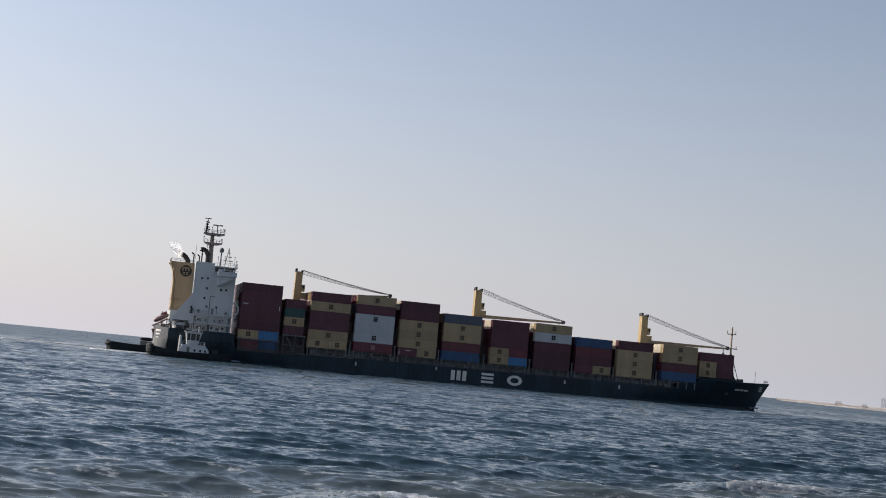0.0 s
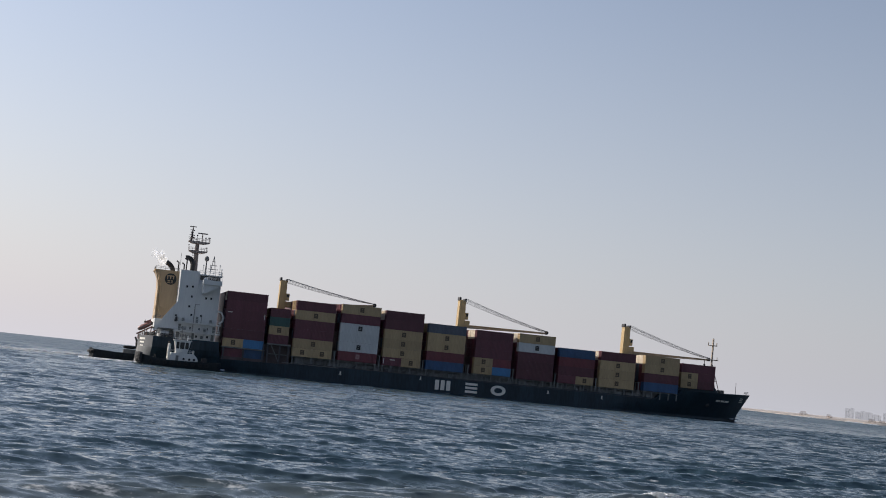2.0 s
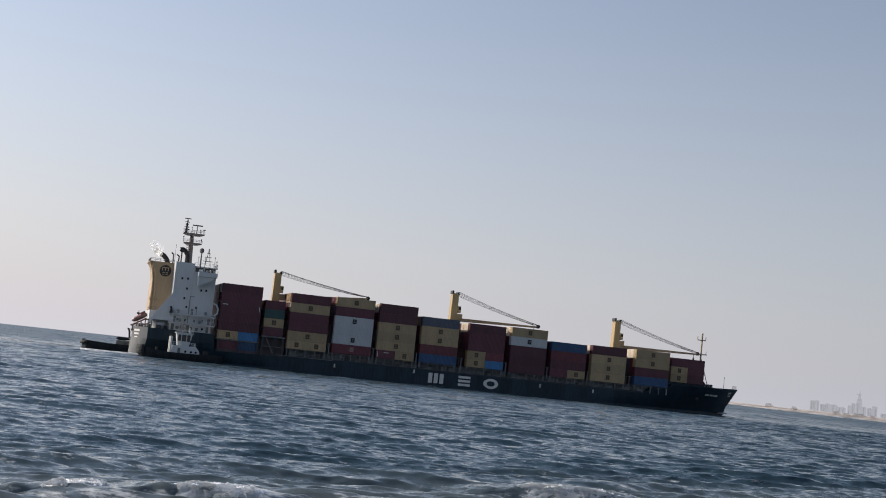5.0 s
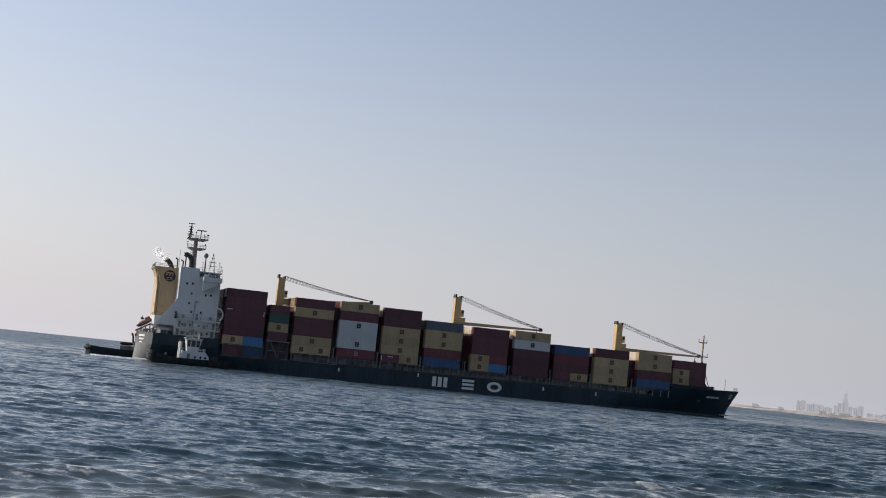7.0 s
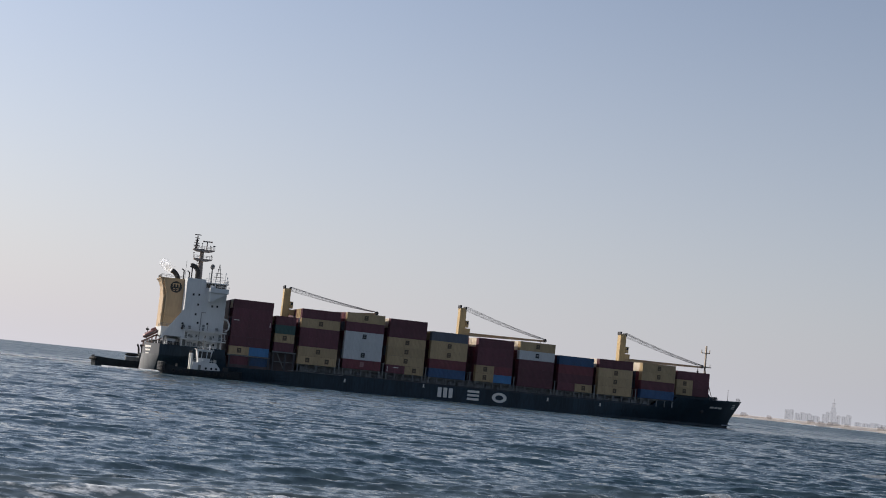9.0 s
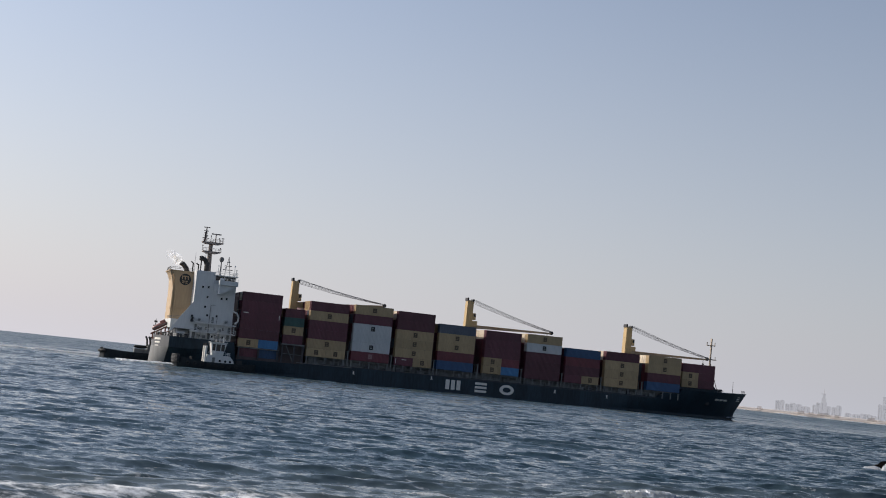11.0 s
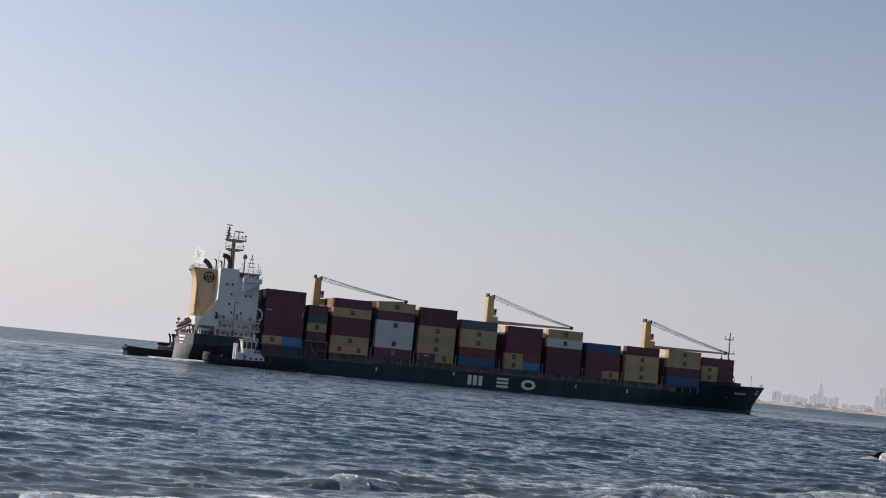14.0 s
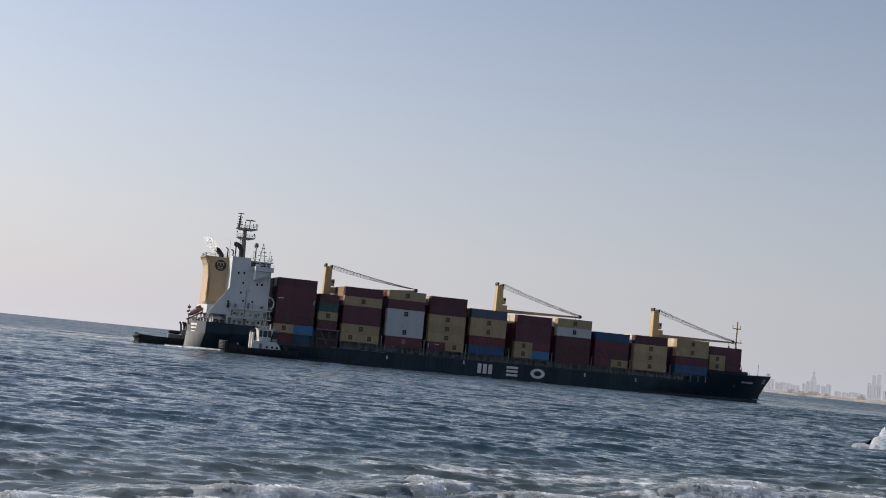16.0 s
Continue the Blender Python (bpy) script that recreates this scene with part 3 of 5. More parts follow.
# x from, x to, lowest z, tiers from below: one colour, or two for a pair of short ones; h high, s standard
STACKS = [
    (34.6, 7.3, -14.5, [("s", "yellow", "sky"), ("h", "maroon"), ("h", "maroon"), ("h", "maroon"), ("h", "maroon"), ("s", "maroon")]),
    (48.1, 9.6, -14.5, [("t", "maroon"), ("t", "yellow"), ("t", "green"), ("t", "maroon")]),
    (55.8, 6.45, -14.5, [("s", "yellow", "yellow"), ("h", "yellow"), ("h", "maroon"), ("h", "maroon"), ("h", "yellow"), ("h", "maroon")]),
    (70.0, 6.6, -14.5, [("h", "red"), ("h", "white"), ("h", "white"), ("h", "white"), ("h", "maroon"), ("h", "yellow")]),
    (84.0, 6.45, -14.5, [("s", "maroon", "yellow"), ("h", "yellow"), ("h", "yellow"), ("h", "yellow"), ("h", "maroon"), ("h", "maroon")]),
    (98.0, 6.5, -14.5, [("h", "blue"), ("h", "red"), ("h", "yellow"), ("h", "yellow"), ("h", "grey")]),
    (113.7, 6.7, -14.5, [("s", "yellow", "sky"), ("s", "yellow", "red"), ("h", "maroon"), ("h", "maroon"), ("h", "maroon")]),
    (128.0, 6.45, -14.5, [("h", "maroon"), ("h", "maroon"), ("h", "maroon"), ("h", "white"), ("h", "yellow")]),
    (142.0, 6.5, -14.5, [("s", "maroon", "yellow"), ("h", "maroon"), ("h", "red"), ("h", "blue")]),
    (156.2, 6.5, -14.5, [("h", "yellow"), ("h", "yellow"), ("h", "yellow"), ("h", "maroon")]),
    (171.8, 6.7, -14.5, [("h", "blue"), ("h", "maroon"), ("h", "yellow"), ("h", "yellow")]),
    (186.4, 9.0, -11.2, [("s", "yellow", "maroon"), ("s", "yellow", "maroon"), ("h", "maroon")]),
]
STACK_X = [(x, x + (6.06 if i == 1 else 12.19)) for i, (x, *_) in enumerate(STACKS)][2:11]
build_decks()


def build_house():
    house = None
    bm = bmesh.new()
    box(bm, 20.0, 25.6, -13, 13, 8.2, 28.9, 0.06)
    box(bm, 25.6, 32.3, -13, 13, 8.2, 25.0, 0.06)
    box(bm, 25.6, 32.0, -12.6, 12.6, 25.0, 28.0, 0.08)
    house = part("deckhouse", bm, WHITE, ship, "tall white accommodation block with walkways")
    # bridge wing with its bracket and window band
    bm = bmesh.new()
    prism(bm, [(26.6, 25.0), (32.2, 25.0), (32.2, 26.4), (26.6, 26.4)], -17.4, -12.9)
    prism(bm, [(26.8, 22.2), (27.3, 22.2), (31.8, 24.9), (26.8, 24.99)], -16.8, -12.98)
    part("bridge_wing", bm, WHITE, house, "white bridge wing on a slanted bracket")
    bm = bmesh.new()
    box(bm, 25.9, 28.4, -12.66, -12.55, 26.45, 27.75)
    box(bm, 28.7, 31.8, -12.66, -12.55, 26.45, 27.75)
    box(bm, 31.95, 32.06, -12, 12, 26.4, 27.6)
    part("bridge_window", bm, GLASS, house, "dark band of bridge windows")
    bm = bmesh.new()
    box(bm, 25.2, 32.6, -13.2, 13.2, 27.95, 28.15)
    part("bridge_roof", bm, WHITE, house)
    bm = bmesh.new()
    rail(bm, [(25.6, -13, 28.15), (32.4, -13, 28.15), (32.4, 0, 28.15)], 1.1, 1.3, 0.05)
    rail(bm, [(26.6, -17.3, 26.4), (32.2, -17.3, 26.4)], 0.7, 1.2, 0.04)
    part("roof_rail", bm, WHITE, house)
    for z, x0, x1 in ((13.2, 20.4, 33.4), (10.5, 19.6, 33.4)):
        bm = bmesh.new()
        box(bm, x0, x1, -14.4, -12.95, z - 0.18, z + 0.12)
        rail(bm, [(x0, -14.35, z + 0.1), (x1, -14.35, z + 0.1)], 1.05, 1.3, 0.04)
        for x in np.arange(x0 + 0.5, x1, 3.0):
            tube(bm, (x, -14.2, z - 0.2), (x, -13.0, z - 1.4), 0.09)
            tube(bm, (x, -14.2, z - 2.4), (x, -14.2, z), 0.07)
        part("walkway", bm, WHITE, house, "white walkway with railing")
    for x, z in ((22.3, 24.0), (24.0, 24.1), (24.0, 21.1), (23.6, 18.1), (28.3, 21.0), (29.8, 21.1), (22.3, 11.6), (24.6, 11.6), (27.2, 11.6), (29.8, 11.8), (24.5, 15.6), (27.4, 15.6), (29.9, 9.4), (26.6, 9.3), (23.2, 9.3)):
        bm = bmesh.new()
        box(bm, x - 0.28, x + 0.28, -13.05, -12.96, z - 0.33, z + 0.33, 0.02)
        part("window", bm, GLASS, house)
    for x0, x1, z0, z1 in ((20.6, 21.5, 8.4, 10.2), (25.2, 26.0, 8.4, 10.2), (31.0, 31.8, 8.4, 10.2), (21.0, 21.8, 10.8, 12.6), (31.2, 32.0, 10.8, 12.6), (26.0, 26.7, 13.4, 15.2)):
        bm = bmesh.new()
        box(bm, x0, x1, -13.06, -12.96, z0, z1, 0.03)
        part("door", bm, COAM, house, "grey steel door")
    for x, z in ((22.4, 8.7), (24.2, 8.6), (28.2, 8.7), (23.0, 11.0), (28.8, 11.0), (30.4, 13.7), (22.2, 13.6)):
        bm = bmesh.new()
        box(bm, x - 0.4, x + 0.4, -14.0, -13.1, z, z + 0.9, 0.06)
        part("deck_gear", bm, COAM, house)
    bm = bmesh.new()
    bent(bm, [(25.3, -13.15, 9), (25.3, -13.15, 16.2), (25.3, -13.15, 18.8), (26.6, -13.15, 18.9)], 0.09)
    tube(bm, (27.6, -13.15, 13.4), (27.6, -13.15, 16.0), 0.08)
    part("wall_pipe", bm, PALE, house)
    bm = bmesh.new()
    bent(bm, [(31.8, -13.4, 17.6), (33.3, -13.4, 17.2), (34.0, -13.4, 16.0), (33.9, -13.4, 14.6), (33.0, -13.4, 13.8)], 0.26)
    part("vent_pipe", bm, WHITE, house, "white curved vent pipe")
    bm = bmesh.new()
    ball(bm, (27.6, -13.6, 25.1 + 1.6), 0.62, 2)
    part("searchlight", bm, WHITE, house)
    bm = bmesh.new()
    ball(bm, (20.3, -13.3, 14.2), 0.5, 2)
    ball(bm, (20.0, -13.3, 15.0), 0.35, 2)
    box(bm, 19.7, 20.7, -13.6, -12.8, 13.2, 13.9)
    part("deck_fitting", bm, DARK, house)
    # slanted stay plate between deckhouse and after deck
    bm = bmesh.new()
    prism(bm, [(20.1, 19.4), (20.1, 10.95), (15.2, 10.95), (14.2, 9.8), (13.6, 9.8), (14.4, 11.4)], -13.0, -12.75)
    part("stay_plate", bm, WHITE, house, "white slanted stay plate")
    bm = bmesh.new()
    box(bm, 14.0, 20.0, -11.6, 11.6, 10.9, 13.6, 0.05)
    box(bm, 16.0, 20.0, -8.6, 8.6, 8.2, 10.9)
    part("aft_house", bm, WHITE, house)
    bm = bmesh.new()
    box(bm, 14.4, 20.0, -12.9, 12.9, 10.7, 10.92)
    rail(bm, [(14.1, 0, 13.6), (14.1, -11.5, 13.6), (19.9, -11.5, 13.6)], 1.0, 1.4, 0.045)
    part("aft_gallery", bm, PALE, house)
    # white mooring winch on the after deck
    bm = bmesh.new()
    tube(bm, (16.2, -11.6, 9.5), (18.4, -11.6, 9.5), 0.75, seg=16)
    for x in (16.1, 17.3, 18.5):
        tube(bm, (x - 0.08, -11.6, 9.5), (x + 0.08, -11.6, 9.5), 1.0, seg=16)
        box(bm, x - 0.1, x + 0.1, -12.2, -11.0, 8.25, 9.3)
    part("mooring_winch", bm, WHITE, ship, "white mooring winch on the after deck")
    for x in (14.9, 19.6):
        bm = bmesh.new()
        tube(bm, (x, -12.7, 8.2), (x, -12.7, 10.75), 0.16)
        part("pillar", bm, PALE, ship)
    # stern rail and mooring gear
    bm = bmesh.new()
    rail(bm, [(STERN + 0.2 - bulge(y, 13.0), y, 8.3) for y in (12.6, 8, 4, 0, -4, -8, -12.6)] + [(20, -13.6, 8.3)], 1.0, 1.5, 0.045)
    part("stern_rail", bm, PALE, ship)
    for x, y in ((14.0, -10.5), (16.6, -12.6), (18.6, -12.9), (12.8, -6.0), (12.4, 4)):
        bm = bmesh.new()
        tube(bm, (x, y, 8.2), (x, y, 9.3), 0.35, 0.3, 12)
        tube(bm, (x + 0.8, y, 8.2), (x + 0.8, y, 9.3), 0.35, 0.3, 12)
        tube(bm, (x - 0.3, y, 9.0), (x + 1.1, y, 9.0), 0.2, seg=8)
        part("mooring_bollard", bm, DARK, ship)
    return house


house = build_house()


def build_funnel():
    bm = bmesh.new()
    prism(bm, [(14.1, 13.3), (20.2, 13.3), (20.2, 28.4), (12.6, 28.7), (13.4, 27.6), (14.0, 26.0), (14.2, 23.0)], -5.6, 8.4)
    bmesh.ops.bevel(bm, geom=list(bm.edges), offset=0.12, segments=2, affect="EDGES")
    fun = part("funnel", bm, FUNNEL, ship, "ochre yellow funnel flaring aft at its top")
    for dx in (0.0, 0.75):
        bm = bmesh.new()
        bent(bm, [(14.2 + dx, -5.8, 13.7), (14.2 + dx, -5.8, 23.0), (13.7 + dx, -5.8, 26.0), (12.9 + dx, -5.8, 28.2)], 0.2, 8)
        part("casing_rib", bm, FUNNEL, fun)
    bm = bmesh.new()
    box(bm, 13.7, 20.1, -6.3, -5.5, 16.6, 16.75)
    rail(bm, [(13.8, -6.2, 16.7), (16.2, -6.2, 16.7)], 0.8, 0.8, 0.05)
    part("service_ledge", bm, FUNNEL, fun)
    bm = bmesh.new()
    box(bm, 12.7, 20.3, -5.8, 8.6, 28.35, 28.62, 0.05)
    part("funnel_cap", bm, FUNNEL, fun)
    bm = bmesh.new()
    tube(bm, (17.6, -5.68, 26.0), (17.6, -5.58, 26.0), 1.75, seg=32)
    disc = part("funnel_emblem", bm, LOGO_K, fun, "dark round emblem with pale bars")
    for x0, x1, z0, z1 in ((16.5, 16.8, 26.0, 27.0), (17.4, 17.7, 26.0, 27.0), (18.3, 18.6, 26.0, 27.0), (16.5, 18.6, 26.8, 27.1), (16.7, 17.4, 25.3, 25.6), (17.7, 18.4, 25.3, 25.6), (16.7, 17.4, 24.8, 25.0), (17.7, 18.4, 24.8, 25.0)):
        bm = bmesh.new()
        box(bm, x0, x1, -5.74, -5.67, z0, z1)
        part("emblem_bar", bm, FUNNEL, disc)
    bm = bmesh.new()
    bent(bm, [(18.2, -2, 28.3), (17.9, -2, 29.6), (17.0, -2, 30.7), (15.9, -2, 31.3)], 0.75, 14)
    part("exhaust_pipe", bm, SOOT, fun, "sooty bent exhaust pipe")
    bm = bmesh.new()
    bent(bm, [(23.9, -3, 28.9), (23.9, -3, 31.6), (23.3, -3, 32.8), (22.2, -3, 33.4), (21.6, -3, 33.2)], 0.72, 14)
    part("exhaust_pipe", bm, SOOT, fun, "sooty bent exhaust pipe")
    for x, h in ((19.6, 31.9), (21.3, 31.5), (22.0, 33.0)):
        bm = bmesh.new()
        bent(bm, [(x, -4, 28.3), (x, -4, h - 0.5), (x - 0.7, -4, h)], 0.2, 8)
        part("vent_pipe", bm, SOOT, fun)
    bm = bmesh.new()
    rail(bm, [(20.0, -5.4, 28.5), (12.9, -5.4, 28.7), (12.9, 5.4, 28.7)], 0.9, 1.3, 0.05)
    part("funnel_rail", bm, PALE, fun)
    bm = bmesh.new()
    tube(bm, (20.0, -4.8, 28.5), (20.0, -4.8, 34.5), 0.05)
    part("whip_aerial", bm, PALE, fun)


build_funnel()


def build_masts():
    bm = bmesh.new()
    tube(bm, (24.7, -1, 28.0), (24.7, -1, 39.0), 0.95, 0.55, 14)
    mast = part("radar_mast", bm, MASTP, ship, "grey-brown radar mast with two platforms")
    for z, x0, x1 in ((38.5, 21.9, 28.4), (35.6, 22.3, 27.9)):
        bm = bmesh.new()
        prism(bm, [(x0, z), (x0 + 1.2, z - 0.45), (x1 - 1.5, z - 0.45), (x1, z), (x1, z + 0.25), (x0, z + 0.25)], -2.6, 0.6)
        rail(bm, [(x0, -2.5, z + 0.25), (x1, -2.5, z + 0.25)], 0.9, 1.0, 0.05)
        part("mast_platform", bm, MASTP, mast)
    bm = bmesh.new()
    tube(bm, (22.6, -1, 38.7), (22.9, -1, 43.0), 0.38, 0.16)
    box(bm, 21.9, 23.9, -1.15, -0.85, 43.1, 43.35)
    box(bm, 22.3, 23.2, -1.5, -0.5, 41.3, 41.6)
    for z, w in ((39.9, 0.9), (40.7, 0.7), (42.2, 0.6)):
        tube(bm, (22.7 - w, -1, z), (22.7 + w, -1, z), 0.1, seg=6)
        ball(bm, (22.7 + w, -1, z - 0.15), 0.22, 1)
    tube(bm, (23.4, -1, 38.7), (22.9, -1, 41.2), 0.09, seg=6)
    part("signal_post", bm, UMBER, mast)
    for x, h in ((24.4, 40.6), (27.0, 40.0), (22.1, 37.4), (27.6, 37.0)):
        bm = bmesh.new()
        z0 = 38.75 if h > 38 else 35.85
        tube(bm, (x, -2.2, z0), (x, -2.2, h), 0.07, seg=6)
        ball(bm, (x, -2.2, h), 0.24, 1)
        part("lamp", bm, UMBER, mast)
    bm = bmesh.new()
    tube(bm, (26.0, -1, 38.7), (26.0, -1, 41.2), 0.16)
    box(bm, 24.6, 27.6, -1.2, -0.85, 41.2, 41.55)
    tube(bm, (28.1, -2, 38.7), (28.1, -2, 40.3), 0.1)
    box(bm, 27.7, 28.5, -2.1, -1.9, 40.0, 40.3)
    part("radar_scanner", bm, MASTP, mast)
    bm = bmesh.new()
    for x in (23.4, 24.1):
        tube(bm, (x, -2, 29), (x, -2, 35.6), 0.06)
    for z in np.arange(29.4, 35.5, 0.6):
        tube(bm, (23.4, -2, z), (24.1, -2, z), 0.05)
    part("mast_ladder", bm, COAM, mast)
    bm = bmesh.new()
    tube(bm, (27.5, -9, 28.1), (27.5, -9, 32.6), 0.3, 0.16)
    ball(bm, (27.5, -9, 33.2), 0.72, 2, (1, 1, 1.2))
    part("satellite_dome", bm, PALE, ship, "grey satellite dome on a post")
    bm = bmesh.new()
    for dx in (-0.9, 0.9):
        tube(bm, (29.7 + dx, -9, 28.1), (29.7, -9, 34.2), 0.09)
    for z, w in ((30.2, 1.5), (31.4, 1.1), (32.6, 0.5)):
        tube(bm, (29.7 - w, -9, z), (29.7 + w, -9, z), 0.1)
    part("signal_mast", bm, PALE, ship)
    for x, h in ((31.6, 31.4), (28.7, 30.8), (26.6, 31.0), (32.2, 30.2)):
        bm = bmesh.new()
        tube(bm, (x, -11, 28.1), (x, -11, h), 0.08)
        ball(bm, (x, -11, h), 0.26, 1)
        part("aerial", bm, WHITE, ship)
    # foremast with yards and stays
    bm = bmesh.new()
    tube(bm, (202.5, 0, 8.4), (202.5, 0, 26.6), 0.42, 0.24, 10)
    fore = part("foremast", bm, CREAMP, ship, "slender cream-painted foremast")
    bm = bmesh.new()
    box(bm, 202.3, 202.7, -0.3, 0.3, 19.0, 26.9)
    box(bm, 200.7, 204.0, -0.2, 0.2, 24.3, 24.6)
    for x in (200.8, 203.9):
        tube(bm, (x, 0, 24.5), (x, 0, 25.6), 0.14)
    box(bm, 200.6, 204.6, -0.6, 0.6, 19.4, 19.7)
    tube(bm, (204.4, 0, 19.7), (204.4, 0, 20.6), 0.12)
    ball(bm, (202.5, 0, 26.7), 0.3, 1)
    part("yard", bm, CREAMP, fore)
    bm = bmesh.new()
    tube(bm, (202.5, 0, 18.8), (205.4, -1.5, 8.5), 0.12)
    tube(bm, (202.5, 0, 18.8), (205.4, 1.5, 8.5), 0.12)
    tube(bm, (202.5, 0, 12.5), (204.4, -1, 12.3), 0.09)
    part("mast_stay", bm, RUST, fore)


build_masts()


def build_crane(x, top, jib0, jib1, tip_x):
    bm = bmesh.new()
    prism(bm, [(x, 4.0), (x + 2.5, 4.0), (x + 2.35, top - 0.5), (x + 0.25, top - 0.2)], -1.35, 1.35)
    bmesh.ops.bevel(bm, geom=list(bm.edges), offset=0.12, segments=2, affect="EDGES")
    post = part("crane_post", bm, CRANE, ship, "ochre yellow deck crane post")
    for dx, dz in ((0.35, 0.4), (2.2, 0.0)):
        bm = bmesh.new()
        tube(bm, (x + dx, -1.2, top + dz - 0.1), (x + dx, 1.2, top + dz - 0.1), 0.3, seg=14)
        box(bm, x + dx - 0.28, x + dx + 0.28, -1.25, 1.25, top + dz - 0.9, top + dz)
        part("sheave_head", bm, DARK, post)
    bm = bmesh.new()
    box(bm, x + 2.35, x + 3.4, -1.6, 0.2, top - 6.6, top - 4.4, 0.06)
    box(bm, x + 2.4, x + 4.2, -1.2, 1.2, top - 8.7, top - 6.9, 0.06)
    part("crane_cab", bm, CRANE, post, "ochre crane cab")
    bm = bmesh.new()
    box(bm, x + 3.36, x + 3.43, -1.5, 0.1, top - 5.6, top - 4.7)
    box(bm, x + 2.6, x + 3.3, -1.64, -1.58, top - 5.6, top - 4.7)
    part("cab_window", bm, GLASS, post)
    # jib: two box girders joined by cross members, tapering to the tip
    bm = bmesh.new()
    a, b = Vector((x + 2.6, 0, jib0)), Vector((tip_x, 0, jib1))
    for s in (-1, 1):
        for z in (-0.4, 0.4):
            tube(bm, a + Vector((0, 1.1 * s, z)), b + Vector((0, 0.35 * s, z * 0.4)), 0.17, 0.12, 6)
        for i in range(12):
            p, q = a.lerp(b, i / 12), a.lerp(b, (i + 1) / 12)
            k, j = 1 - 0.6 * i / 12, 1 - 0.6 * (i + 1) / 12
            tube(bm, p + Vector((0, 1.1 * s * k, -0.4 * k)), q + Vector((0, 1.1 * s * j, 0.4 * j)), 0.09, seg=5)
    for i in range(13):
        p, k = a.lerp(b, i / 12), 1 - 0.66 * i / 12
        tube(bm, p + Vector((0, -1.1 * k, 0)), p + Vector((0, 1.1 * k, 0)), 0.12, seg=5)
    for s in (-1, 1):
        q = [a + Vector((0, 1.12 * s, -0.36)), b + Vector((0, 0.36 * s, -0.14)), b + Vector((0, 0.36 * s, 0.14)), a + Vector((0, 1.12 * s, 0.36))]
        f0 = [bm.verts.new(v) for v in q]
        f1 = [bm.verts.new(v + Vector((0, -0.06 * s, 0))) for v in q]
        bm.faces.new(f0)
        bm.faces.new(f1[::-1])
        for i in range(4):
            bm.faces.new((f0[i], f0[(i + 1) % 4], f1[(i + 1) % 4], f1[i]))
    jib = part("crane_jib", bm, JIB, ship, "long ochre crane jib laid forward")
    bm = bmesh.new()
    tube(bm, b + Vector((0, -0.5, 0.2)), b + Vector((0, 0.5, 0.2)), 0.6, seg=12)
    tube(bm, b + Vector((-1.4, 0, 0)), b + Vector((-1.4, 0, -1.5)), 0.1)
    ball(bm, b + Vector((-1.4, 0, -1.7)), 0.42, 1)
    part("jib_tip", bm, DARK, jib)
    for y0, dx, dz, e in ((-1.0, 2.4, 0.25, 0.5), (-0.7, 2.4, 0.0, 0.1), (-0.3, 2.5, -0.3, -0.6), (0.3, 2.5, -0.65, -1.2), (0.7, 2.5, -0.95, -1.6), (1.0, 2.4, 0.25, 0.5)):
        bm = bmesh.new()
        p, q = Vector((x + dx, y0, top + dz)), b + Vector((e, y0 * 0.4, 0.55))
        last = p
        for i in range(1, 9):
            u = i / 8
            c = p.lerp(q, u) - Vector((0, 0, 1.6 * u * (1 - u)))
            tube(bm, last, c, 0.06, seg=5)
            last = c
        part("hoist_rope", bm, ROPE, jib, "grey steel hoist rope")


build_crane(51.6, 30.2, 22.4, 25.0, 82.8)
build_crane(110.55, 30.5, 21.7, 22.3, 141.8)
build_crane(168.75, 27.9, 19.0, 19.4, 201.2)


